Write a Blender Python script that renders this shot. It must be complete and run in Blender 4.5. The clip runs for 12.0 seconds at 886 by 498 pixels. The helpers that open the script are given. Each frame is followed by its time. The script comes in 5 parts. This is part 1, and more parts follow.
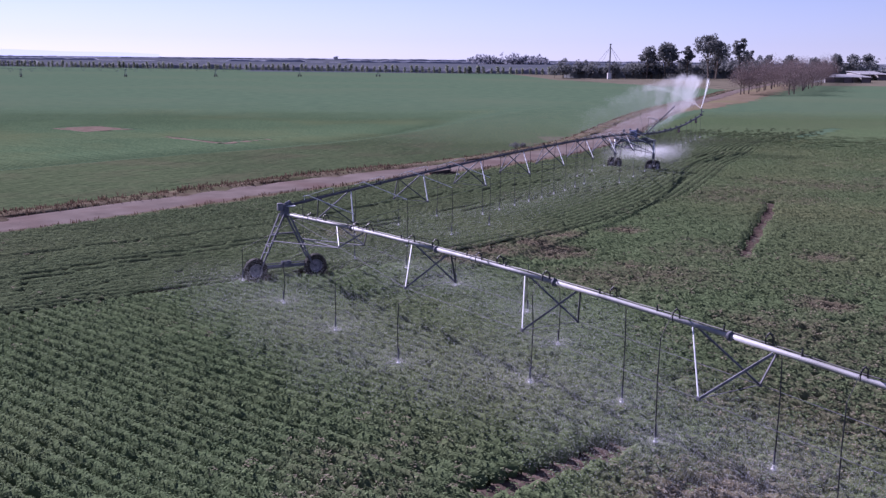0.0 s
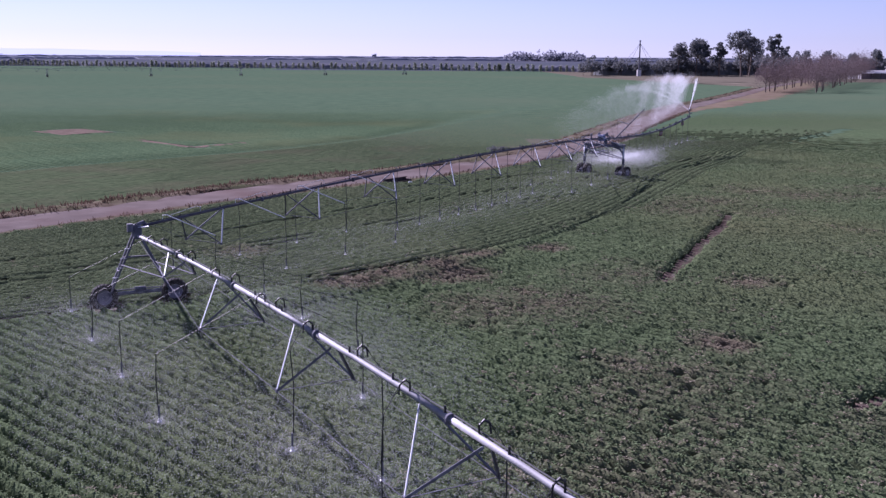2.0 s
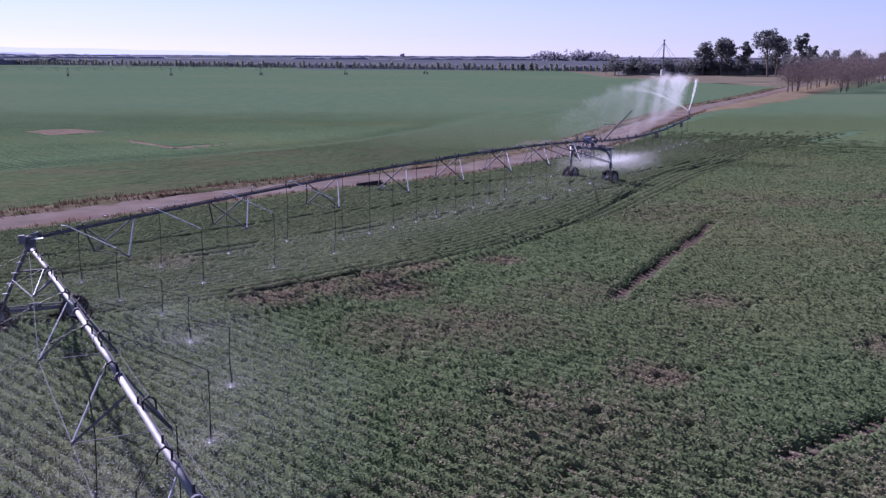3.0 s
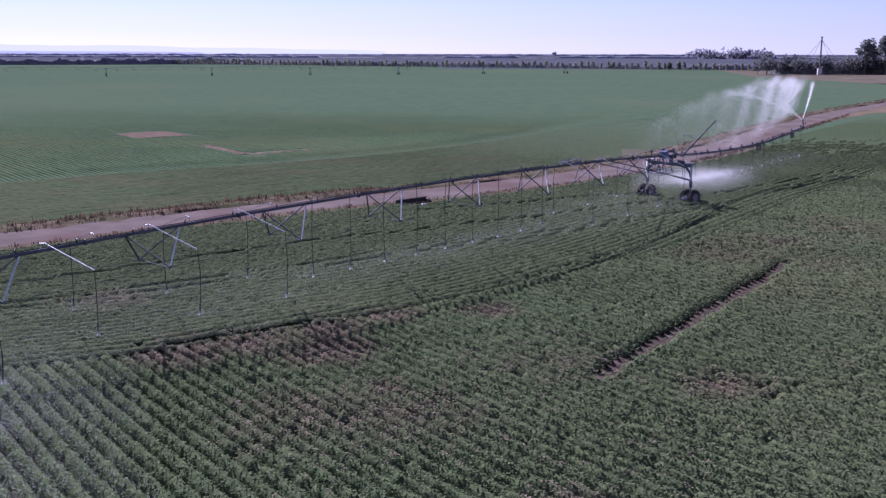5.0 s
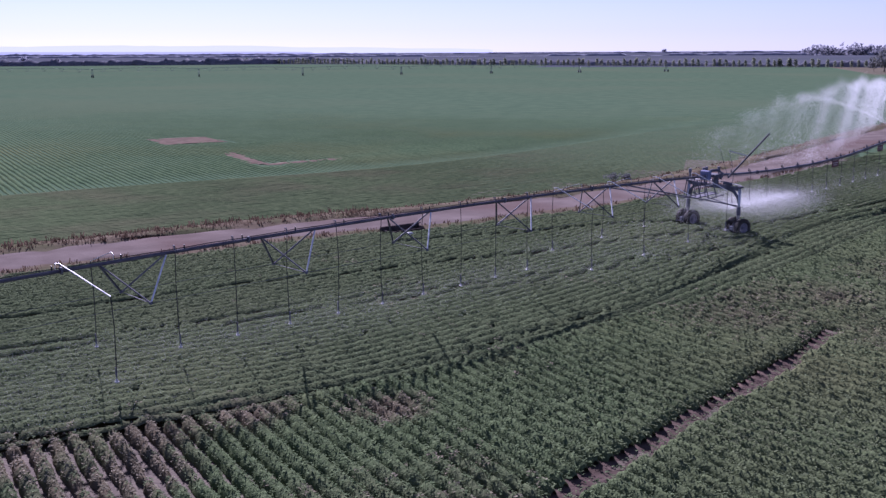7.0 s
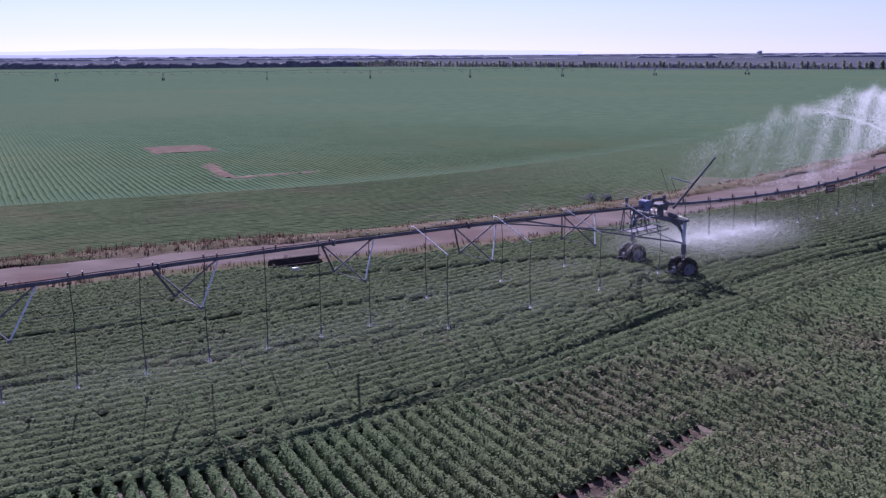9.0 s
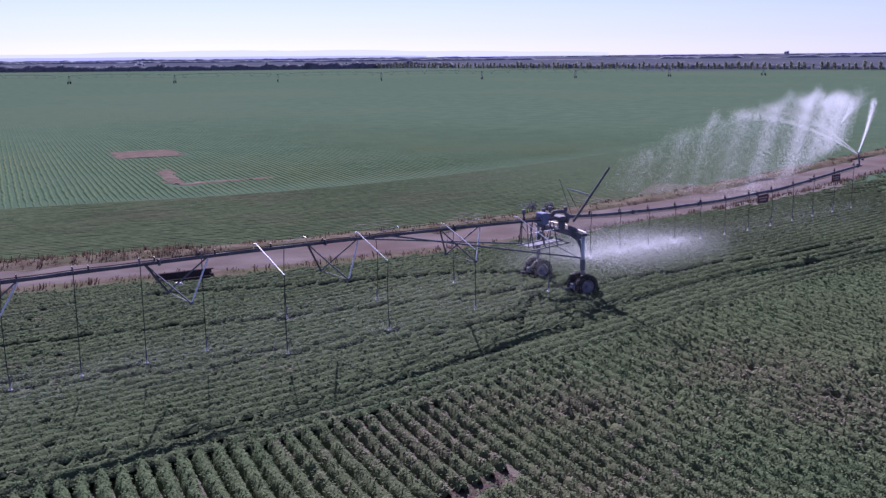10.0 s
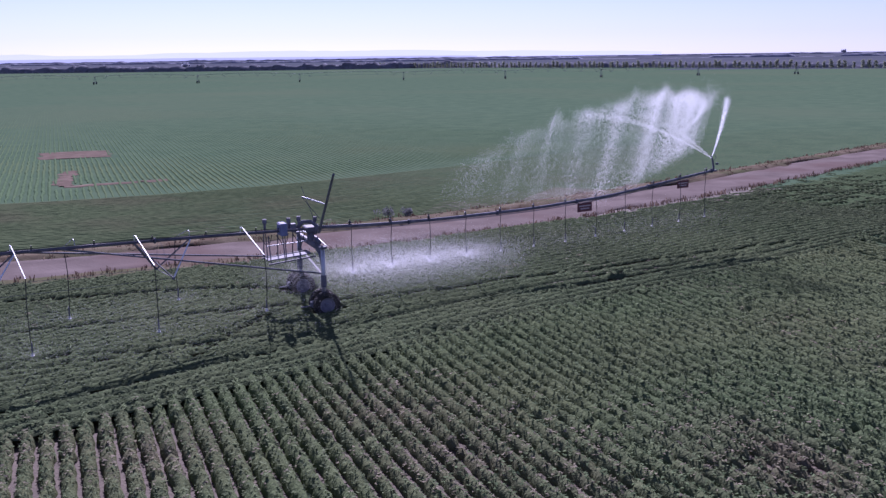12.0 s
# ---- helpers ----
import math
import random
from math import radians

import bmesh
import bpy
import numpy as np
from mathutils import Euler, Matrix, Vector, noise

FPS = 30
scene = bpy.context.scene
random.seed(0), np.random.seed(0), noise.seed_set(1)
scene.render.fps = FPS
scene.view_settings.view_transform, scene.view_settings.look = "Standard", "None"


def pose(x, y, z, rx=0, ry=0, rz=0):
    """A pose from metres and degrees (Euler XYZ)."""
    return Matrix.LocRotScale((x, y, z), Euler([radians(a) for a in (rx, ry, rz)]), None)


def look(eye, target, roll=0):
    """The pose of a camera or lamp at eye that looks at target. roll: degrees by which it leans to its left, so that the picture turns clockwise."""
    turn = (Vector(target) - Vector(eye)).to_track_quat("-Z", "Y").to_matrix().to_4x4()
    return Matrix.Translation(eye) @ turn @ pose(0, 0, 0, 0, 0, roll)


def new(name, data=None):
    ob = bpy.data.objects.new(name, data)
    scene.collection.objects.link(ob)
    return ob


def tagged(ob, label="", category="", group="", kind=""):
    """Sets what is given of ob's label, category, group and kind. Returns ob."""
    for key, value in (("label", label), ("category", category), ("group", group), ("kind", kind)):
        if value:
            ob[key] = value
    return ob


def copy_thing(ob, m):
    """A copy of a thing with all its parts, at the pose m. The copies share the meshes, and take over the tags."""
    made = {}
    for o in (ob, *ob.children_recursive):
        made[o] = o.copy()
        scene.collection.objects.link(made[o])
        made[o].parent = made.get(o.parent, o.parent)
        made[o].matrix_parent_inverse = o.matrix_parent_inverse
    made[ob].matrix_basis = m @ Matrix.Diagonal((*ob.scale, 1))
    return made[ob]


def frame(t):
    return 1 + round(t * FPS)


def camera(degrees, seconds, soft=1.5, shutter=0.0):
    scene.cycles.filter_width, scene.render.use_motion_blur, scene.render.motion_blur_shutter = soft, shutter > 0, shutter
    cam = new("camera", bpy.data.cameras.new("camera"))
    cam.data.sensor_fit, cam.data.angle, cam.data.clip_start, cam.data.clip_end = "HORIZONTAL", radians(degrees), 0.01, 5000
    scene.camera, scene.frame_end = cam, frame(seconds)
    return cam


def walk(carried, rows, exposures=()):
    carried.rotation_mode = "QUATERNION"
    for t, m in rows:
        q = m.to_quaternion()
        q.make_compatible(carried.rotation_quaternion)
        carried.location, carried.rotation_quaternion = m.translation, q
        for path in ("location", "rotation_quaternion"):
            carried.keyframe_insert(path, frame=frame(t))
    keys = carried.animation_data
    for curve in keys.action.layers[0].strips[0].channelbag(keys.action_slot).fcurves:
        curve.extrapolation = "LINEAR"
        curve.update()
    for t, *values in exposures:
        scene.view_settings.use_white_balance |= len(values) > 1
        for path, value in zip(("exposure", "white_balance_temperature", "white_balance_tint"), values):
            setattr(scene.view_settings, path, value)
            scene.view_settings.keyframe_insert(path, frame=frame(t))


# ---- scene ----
cam = camera(48.0, 12.0, soft=1.4)
PATH = [
    (0, (-0.859, -0.76, 10.115), (-0.73, 1.2, 9.737), 0.6),
    (0.5, (0.566, -0.005, 10.203), (0.678, 1.955, 9.825), 0.5),
    (1, (2.438, 0.907, 10.341), (2.533, 2.868, 9.962), 0.4),
    (1.5, (4.387, 1.963, 10.449), (4.463, 3.925, 10.067), 0.4),
    (2, (6.582, 3.442, 10.49), (6.63, 5.404, 10.106), 0.3),
    (2.5, (8.651, 5.118, 10.417), (8.673, 7.081, 10.033), 0.3),
    (3, (10.81, 7.118, 10.411), (10.801, 9.08, 10.026), 0.3),
    (5, (17.757, 16.501, 10.672), (17.45, 18.438, 10.283), 0.1),
    (5.5, (19.127, 19.376, 10.682), (18.742, 21.299, 10.29), 0.1),
    (6, (20.328, 22.55, 10.699), (19.89, 24.462, 10.307), -0.0),
    (6.5, (21.343, 25.723, 10.694), (20.865, 27.625, 10.301), -0.2),
    (7, (22.528, 29.042, 10.731), (22.013, 30.935, 10.339), -0.3),
    (9, (29.679, 40.159, 10.892), (28.994, 41.998, 10.505), -0.4),
    (9.5, (32.085, 42.523, 10.912), (31.373, 44.352, 10.526), -0.5),
    (10, (34.796, 44.915, 10.968), (34.062, 46.736, 10.584), -0.6),
    (10.5, (37.385, 47.192, 10.959), (36.629, 49.003, 10.575), -0.7),
    (11, (40.197, 49.609, 10.868), (39.415, 51.409, 10.484), -0.8),
    (11.5, (42.765, 51.86, 10.742), (41.959, 53.65, 10.358), -0.8),
    (12, (45.498, 54.28, 10.566), (44.667, 56.059, 10.183), -0.8),
]
walk(cam, [(t, look(eye, aim, roll)) for t, eye, aim, roll in PATH], [(0, 1.25, 5350, 44), (12, 1.23, 5200, 47)])

# ---- light ----
SUN_EL, SUN_AZ = radians(29), math.atan2(0.81, -0.58)
SUN_DIR = Vector((math.cos(SUN_EL) * math.cos(SUN_AZ), math.cos(SUN_EL) * math.sin(SUN_AZ), math.sin(SUN_EL)))
world = bpy.data.worlds.new("world")
scene.world = world
world.use_nodes = True
wn, wl = world.node_tree.nodes, world.node_tree.links
sky = wn.new("ShaderNodeTexSky")
sky.sky_type, sky.sun_disc = "NISHITA", False
sky.sun_elevation, sky.sun_rotation = SUN_EL, math.pi / 2 - SUN_AZ
sky.altitude, sky.air_density, sky.dust_density, sky.ozone_density = 300, 1.0, 0.05, 2.5
tint = wn.new("ShaderNodeMix")
tint.data_type, tint.blend_type = "RGBA", "MULTIPLY"
tint.inputs[0].default_value = 1.0
tint.inputs[7].default_value = (0.90, 0.955, 1.15, 1)
haze = wn.new("ShaderNodeHueSaturation")
haze.inputs["Saturation"].default_value = 0.55
wl.new(sky.outputs[0], haze.inputs["Color"])
wl.new(haze.outputs[0], tint.inputs[6])
wl.new(tint.outputs[2], wn["Background"].inputs[0])
wn["Background"].inputs[1].default_value = 0.0355
sun = new("sun", bpy.data.lights.new("sun", "SUN"))
sun.data.energy, sun.data.angle, sun.data.color = 4.6, radians(0.6), (1.0, 0.93, 0.82)
sun.matrix_world = look(SUN_DIR * 300, (0, 0, 0))


# ---- materials ----
def material(name, ca, cb, scale=3.0, rough=0.8, metal=0.0, bump=0.0, bump_scale=40.0, big=0.0, cc=None, island=0.0, through_light=0.0, spec=0.3, dry=None):
    """Two colours mixed by noise, a third in large stains, jitter per island or object, light through thin parts."""
    m = bpy.data.materials.new(name)
    m.use_nodes = True
    n, l = m.node_tree.nodes, m.node_tree.links
    p = n["Principled BSDF"]
    out = n["Material Output"]
    geo = n.new("ShaderNodeNewGeometry")

    def noise_node(s, detail=4.0):
        t = n.new("ShaderNodeTexNoise")
        t.inputs["Scale"].default_value = s
        t.inputs["Detail"].default_value = detail
        l.new(geo.outputs["Position"], t.inputs["Vector"])
        return t

    def ramp(src, a, b):
        r = n.new("ShaderNodeMapRange")
        r.inputs["From Min"].default_value, r.inputs["From Max"].default_value = a, b
        l.new(src, r.inputs["Value"])
        return r.outputs["Result"]

    def mix(f, a, b, mode="MIX"):
        x = n.new("ShaderNodeMix")
        x.data_type, x.blend_type = "RGBA", mode
        if isinstance(f, float):
            x.inputs["Factor"].default_value = f
        else:
            l.new(f, x.inputs["Factor"])
        for s, v in (("A", a), ("B", b)):
            sock = [k for k in x.inputs if k.name == s and k.type == "RGBA"][0]
            if isinstance(v, tuple):
                sock.default_value = (*v, 1)
            else:
                l.new(v, sock)
        return [k for k in x.outputs if k.type == "RGBA"][0]

    col = mix(ramp(noise_node(scale).outputs["Fac"], 0.35, 0.65), ca, cb)
    if cc:
        col = mix(ramp(noise_node(big, 5.0).outputs["Fac"], 0.48, 0.68), col, cc)
    if dry:
        at = n.new("ShaderNodeAttribute")
        at.attribute_name = "dryness"
        col = mix(ramp(at.outputs["Fac"], 0.08, 0.75), col, dry)
    if island:
        hsv = n.new("ShaderNodeHueSaturation")
        v = n.new("ShaderNodeMapRange")
        v.inputs["To Min"].default_value, v.inputs["To Max"].default_value = 1 - island, 1 + island
        l.new(geo.outputs["Random Per Island"], v.inputs["Value"])
        l.new(v.outputs["Result"], hsv.inputs["Value"])
        l.new(col, hsv.inputs["Color"])
        col = hsv.outputs["Color"]
    l.new(col, p.inputs["Base Color"])
    p.inputs["Roughness"].default_value, p.inputs["Metallic"].default_value = rough, metal
    p.inputs["Specular IOR Level"].default_value = spec
    if bump:
        b = n.new("ShaderNodeBump")
        b.inputs["Strength"].default_value = bump
        b.inputs["Distance"].default_value = 0.05
        l.new(noise_node(bump_scale, 6.0).outputs["Fac"], b.inputs["Height"])
        l.new(b.outputs["Normal"], p.inputs["Normal"])
    if through_light:
        tr = n.new("ShaderNodeBsdfTranslucent")
        l.new(col, tr.inputs["Color"])
        ms = n.new("ShaderNodeMixShader")
        ms.inputs["Fac"].default_value = through_light
        l.new(p.outputs[0], ms.inputs[1])
        l.new(tr.outputs[0], ms.inputs[2])
        l.new(ms.outputs[0], out.inputs["Surface"])
    return m


LEAF = material("crop_leaf", (0.110, 0.156, 0.072), (0.153, 0.198, 0.099), 0.9, 0.95, big=0.055, cc=(0.150, 0.174, 0.094), island=0.45, through_light=0.36, spec=0.04)
LEAF_DRY = material("dry_crop_leaf", (0.192, 0.181, 0.119), (0.274, 0.240, 0.173), 0.9, 0.95, island=0.3, through_light=0.3, spec=0.04)
# Row bodies are darker than their leaves: shade between leaves painted in.
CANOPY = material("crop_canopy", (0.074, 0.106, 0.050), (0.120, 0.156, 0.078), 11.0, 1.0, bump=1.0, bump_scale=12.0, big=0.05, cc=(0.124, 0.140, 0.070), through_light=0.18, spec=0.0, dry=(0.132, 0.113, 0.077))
HEADLEAF = material("headland_leaf", (0.106, 0.146, 0.068), (0.146, 0.188, 0.094), 0.9, 0.95, big=0.12, cc=(0.122, 0.146, 0.078), island=0.42, through_light=0.34, spec=0.04)
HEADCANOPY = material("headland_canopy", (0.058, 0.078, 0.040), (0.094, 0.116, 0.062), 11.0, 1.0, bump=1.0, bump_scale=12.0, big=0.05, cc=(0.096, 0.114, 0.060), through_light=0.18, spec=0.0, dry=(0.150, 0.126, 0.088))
SIDECANOPY = material("side_field_canopy", (0.094, 0.138, 0.066), (0.128, 0.176, 0.086), 2.5, 1.0, bump=0.15, bump_scale=7.0, big=0.03, cc=(0.120, 0.154, 0.080), through_light=0.2, spec=0.0)
# Extra blue in the far crop colour stands in for haze.
FARCANOPY = material("far_crop_canopy", (0.092, 0.146, 0.076), (0.130, 0.190, 0.098), 2.5, 1.0, bump=0.15, bump_scale=7.0, big=0.03, cc=(0.144, 0.175, 0.085), through_light=0.2, spec=0.0)
FARHEAD = material("far_headland_canopy", (0.106, 0.142, 0.070), (0.138, 0.176, 0.088), 1.6, 1.0, bump=0.8, bump_scale=3.0, big=0.12, cc=(0.142, 0.156, 0.086), through_light=0.2, spec=0.0)
SOIL = material("field_soil", (0.068, 0.052, 0.035), (0.100, 0.078, 0.052), 1.5, 0.95, bump=0.6, bump_scale=9.0)
# Dark enough to hold the crop's shadow painted into the long gash.
EARTH = material("dark_earth", (0.062, 0.047, 0.039), (0.105, 0.079, 0.066), 1.6, 1.0, bump=0.8, bump_scale=6.0, spec=0.0)
BARE = material("bare_soil", (0.112, 0.088, 0.068), (0.164, 0.128, 0.100), 0.8, 1.0, bump=0.5, bump_scale=7.0, spec=0.0)
# Green leaned towards blue, with distance haze mixed into the colour.
FIELD = material("hazy_field_green", (0.065, 0.104, 0.062), (0.081, 0.123, 0.072), 0.3, 1.0, bump=0.2, bump_scale=1.5, big=0.012, cc=(0.085, 0.118, 0.070), spec=0.0)
# Blue-grey plain: aerial haze is part of this ground colour.
PLAIN = material("hazy_distant_plain", (0.066, 0.073, 0.088), (0.088, 0.094, 0.112), 0.006, 0.95, big=0.0025, cc=(0.070, 0.082, 0.090), spec=0.0)
GRASSY = material("dry_grass_ground", (0.112, 0.102, 0.074), (0.142, 0.124, 0.092), 0.08, 0.95, bump=0.5, bump_scale=3.0, spec=0.0)
ROAD = material("dirt_road", (0.122, 0.101, 0.090), (0.168, 0.141, 0.126), 0.35, 1.0, bump=0.5, bump_scale=5.0, big=0.12, cc=(0.120, 0.087, 0.076), spec=0.0)
WEED = material("dry_weed", (0.085, 0.058, 0.042), (0.15, 0.11, 0.078), 0.6, 0.95, island=0.4, through_light=0.25, spec=0.0)
STEEL = material("galvanised_steel", (0.40, 0.41, 0.43), (0.54, 0.55, 0.58), 4.0, 0.60, 0.7, bump=0.06, bump_scale=60)
ZINC = material("glint_pale_zinc", (0.62, 0.63, 0.65), (0.72, 0.73, 0.75), 4.0, 0.52, 0.6, bump=0.05, bump_scale=60)
DRYGRASS = material("ochre_dry_grass", (0.125, 0.098, 0.068), (0.175, 0.140, 0.098), 0.25, 1.0, bump=0.6, bump_scale=4.0, big=0.06, cc=(0.14, 0.13, 0.07), spec=0.0)
PIPE_BRIGHT = material("bright_galvanised_pipe", (0.20, 0.20, 0.21), (0.32, 0.32, 0.33), 2.2, 0.70, 0.25, bump=0.12, bump_scale=30, big=0.25, cc=(0.24, 0.235, 0.23), spec=0.25)
# Galvanised steel with its backlit darkness put into the base colour.
STEEL_DIM = material("backlit_dim_steel", (0.10, 0.10, 0.12), (0.17, 0.17, 0.20), 3.0, 0.78, 0.1, bump=0.1, bump_scale=60, spec=0.15)
# Darker copy of the pipe steel for the outer span, painted as backlit.
PIPE_DARK = material("backlit_pipe_steel", (0.075, 0.070, 0.090), (0.12, 0.115, 0.135), 3.0, 0.75, 0.0, bump=0.08, bump_scale=60, spec=0.15)
SHOULDER = material("shoulder_soil", (0.090, 0.070, 0.050), (0.144, 0.120, 0.085), 0.9, 1.0, bump=0.9, bump_scale=4.0, big=0.3, cc=(0.086, 0.088, 0.048), spec=0.0)
RUBBER = material("tyre_rubber", (0.018, 0.017, 0.017), (0.05, 0.042, 0.036), 6.0, 0.85, bump=0.4, bump_scale=30)
RIM = material("rim_paint", (0.14, 0.14, 0.165), (0.21, 0.20, 0.23), 5.0, 0.75, 0.1, spec=0.15)
HOSE = material("black_hose", (0.02, 0.02, 0.022), (0.035, 0.035, 0.038), 5.0, 0.5)
NOZZLE = material("white_plastic", (0.48, 0.48, 0.48), (0.40, 0.40, 0.40), 9.0, 0.4)
BOXPAINT = material("control_box_paint", (0.15, 0.165, 0.27), (0.20, 0.215, 0.33), 3.0, 0.75, spec=0.1)
SIGNRED = material("sign_paint", (0.10, 0.035, 0.04), (0.15, 0.055, 0.06), 3.0, 0.6)
SIGNMARK = material("sign_lettering", (0.35, 0.28, 0.28), (0.45, 0.36, 0.36), 9.0, 0.6)
# Concrete darkened all over, painting the shade of an open pit.
DARKHOLE = material("pit_dark_concrete", (0.045, 0.038, 0.037), (0.075, 0.062, 0.058), 3.0, 0.95, bump=0.3, bump_scale=25, spec=0.0)
BARK = material("bark", (0.10, 0.075, 0.06), (0.17, 0.13, 0.10), 2.0, 0.9, bump=0.5, bump_scale=12)
# Leaf lightened towards blue-grey to paint in haze; the roadside bushes share it.
EUCA = material("hazed_eucalyptus_leaf", (0.128, 0.134, 0.138), (0.165, 0.172, 0.168), 0.4, 0.95, island=0.28, through_light=0.38, spec=0.03)
# Pale grey-green leaf: the haze over the planted row is in its colour.
TREELEAF = material("hazed_tree_leaf", (0.185, 0.205, 0.160), (0.235, 0.255, 0.195), 0.2, 0.9, island=0.18, through_light=0.6, spec=0.0)
# Both wood colours are paled and blued: distance haze put into the leaf.
WOODLEAF = material("hazed_woodland_leaf", (0.185, 0.190, 0.225), (0.220, 0.225, 0.262), 0.05, 0.9, island=0.10, through_light=0.5, spec=0.0)
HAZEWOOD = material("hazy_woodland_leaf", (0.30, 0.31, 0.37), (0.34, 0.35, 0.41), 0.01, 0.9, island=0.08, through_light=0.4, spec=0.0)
# Steel tinted towards the field colour, so haze is painted on the far machine.
FARSTEEL = material("hazy_far_steel", (0.19, 0.22, 0.20), (0.23, 0.26, 0.24), 3.0, 0.8, 0.0)
TWIG = material("bare_twig", (0.128, 0.092, 0.087), (0.188, 0.144, 0.138), 0.4, 0.9, island=0.3, through_light=0.2)
STRAW = material("dry_straw", (0.17, 0.135, 0.09), (0.24, 0.195, 0.13), 0.8, 0.95, island=0.3, through_light=0.3, spec=0.0)
PUDDLE = material("still_water", (0.05, 0.05, 0.05), (0.07, 0.07, 0.07), 2.0, 0.06, 0.0, spec=0.6)
ROOF = material("metal_roof", (0.30, 0.29, 0.29), (0.38, 0.37, 0.37), 0.5, 0.6, 0.2)
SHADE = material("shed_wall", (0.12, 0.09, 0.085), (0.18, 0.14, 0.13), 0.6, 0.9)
WHITEWALL = material("white_wall", (0.465, 0.450, 0.447), (0.540, 0.525, 0.516), 0.8, 0.85)
WATER = material("water_droplet", (0.90, 0.92, 0.94), (0.96, 0.97, 0.98), 1.0, 0.6, through_light=0.5, spec=0.2)
MIST = material("water_mist", (0.92, 0.93, 0.95), (0.96, 0.97, 0.98), 1.0, 0.8, through_light=0.5, spec=0.0)
fine, veil = MIST.node_tree.nodes.new("ShaderNodeBsdfTransparent"), MIST.node_tree.nodes.new("ShaderNodeMixShader")
veil.inputs["Fac"].default_value = 0.38
MIST.node_tree.links.new(fine.outputs[0], veil.inputs[1])
MIST.node_tree.links.new(MIST.node_tree.nodes["Mix Shader"].outputs[0], veil.inputs[2])
MIST.node_tree.links.new(veil.outputs[0], MIST.node_tree.nodes["Material Output"].inputs["Surface"])
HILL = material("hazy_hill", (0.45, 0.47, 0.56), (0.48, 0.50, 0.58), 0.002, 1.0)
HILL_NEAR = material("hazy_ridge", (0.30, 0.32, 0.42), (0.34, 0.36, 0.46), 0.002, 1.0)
# Haze is painted into the hills: pale blue colour plus a glow of their own.
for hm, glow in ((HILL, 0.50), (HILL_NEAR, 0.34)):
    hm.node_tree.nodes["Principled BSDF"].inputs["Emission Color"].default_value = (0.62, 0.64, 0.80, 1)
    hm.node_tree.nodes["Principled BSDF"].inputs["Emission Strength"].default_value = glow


# ---- mesh helpers ----
class Geo:
    """Collects vertices and faces for one mesh."""

    def __init__(self):
        self.v, self.f = [], []

    def tube(self, pts, radii, n=6, cap=True):
        pts = [Vector(p) for p in pts]
        if not isinstance(radii, (list, tuple)):
            radii = [radii] * len(pts)
        base = len(self.v)
        for i, p in enumerate(pts):
            d = (pts[min(i + 1, len(pts) - 1)] - pts[max(i - 1, 0)]).normalized()
            a = d.orthogonal() if abs(d.z) > 0.95 else d.cross(Vector((0, 0, 1)))
            a.normalize()
            b = d.cross(a)
            for k in range(n):
                w = 2 * math.pi * k / n
                self.v.append(p + radii[i] * (math.cos(w) * a + math.sin(w) * b))
        for i in range(len(pts) - 1):
            for k in range(n):
                q = base + i * n
                self.f.append((q + k, q + (k + 1) % n, q + n + (k + 1) % n, q + n + k))
        if cap:
            self.f.append(tuple(base + k for k in reversed(range(n))))
            self.f.append(tuple(base + (len(pts) - 1) * n + k for k in range(n)))
        return self

    def box(self, c, size, m=None, bevel=0.0):
        """A box, with its edges cut by bevel."""
        bm = bmesh.new()
        bmesh.ops.create_cube(bm, size=1, matrix=Matrix.Diagonal((*size, 1)))
        if bevel:
            bmesh.ops.bevel(bm, geom=list(bm.edges), offset=bevel, segments=1, affect="EDGES")
        t = Matrix.Translation(c) @ (m or Matrix.Identity(4))
        base = len(self.v)
        for v in bm.verts:
            self.v.append(t @ v.co)
        for f in bm.faces:
            self.f.append(tuple(base + v.index for v in f.verts))
        bm.free()
        return self

    def angle_iron(self, p, q, w=0.06, t=0.008):
        """An L-profile bar from p to q."""
        p, q = Vector(p), Vector(q)
        d = (q - p).normalized()
        a = d.cross(Vector((0, 0, 1)))
        if a.length < 1e-3:
            a = Vector((1, 0, 0))
        a.normalize()
        b = d.cross(a)
        prof = [(0, 0), (w, 0), (w, t), (t, t), (t, w), (0, w)]
        base = len(self.v)
        for e in (p, q):
            for x, y in prof:
                self.v.append(e + (x - w / 3) * a + (y - w / 3) * b)
        for k in range(6):
            self.f.append((base + k, base + (k + 1) % 6, base + 6 + (k + 1) % 6, base + 6 + k))
        self.f.append(tuple(base + k for k in reversed(range(6))))
        self.f.append(tuple(base + 6 + k for k in range(6)))
        return self

    def lathe(self, prof, axis, centre, n=24):
        """A profile of (radius, along) turned round an axis."""
        axis, c = Vector(axis).normalized(), Vector(centre)
        a = axis.orthogonal().normalized()
        b = axis.cross(a)
        base, k = len(self.v), len(prof)
        for i in range(n):
            w = 2 * math.pi * i / n
            for r, h in prof:
                self.v.append(c + axis * h + r * (math.cos(w) * a + math.sin(w) * b))
        for i in range(n):
            j = (i + 1) % n
            for s in range(k - 1):
                self.f.append((base + i * k + s, base + j * k + s, base + j * k + s + 1, base + i * k + s + 1))
        return self

    def mesh(self, name, mat, smooth=False):
        me = bpy.data.meshes.new(name)
        me.from_pydata([tuple(p) for p in self.v], [], self.f)
        me.materials.append(mat)
        if smooth:
            me.polygons.foreach_set("use_smooth", [True] * len(me.polygons))
        me.update()
        return me


def part(name, geo, mat, parent, label="", smooth=False):
    ob = new(name, geo if isinstance(geo, bpy.types.Mesh) else geo.mesh(name, mat, smooth))
    ob.parent = parent
    if label:
        ob["label"] = label
    return ob


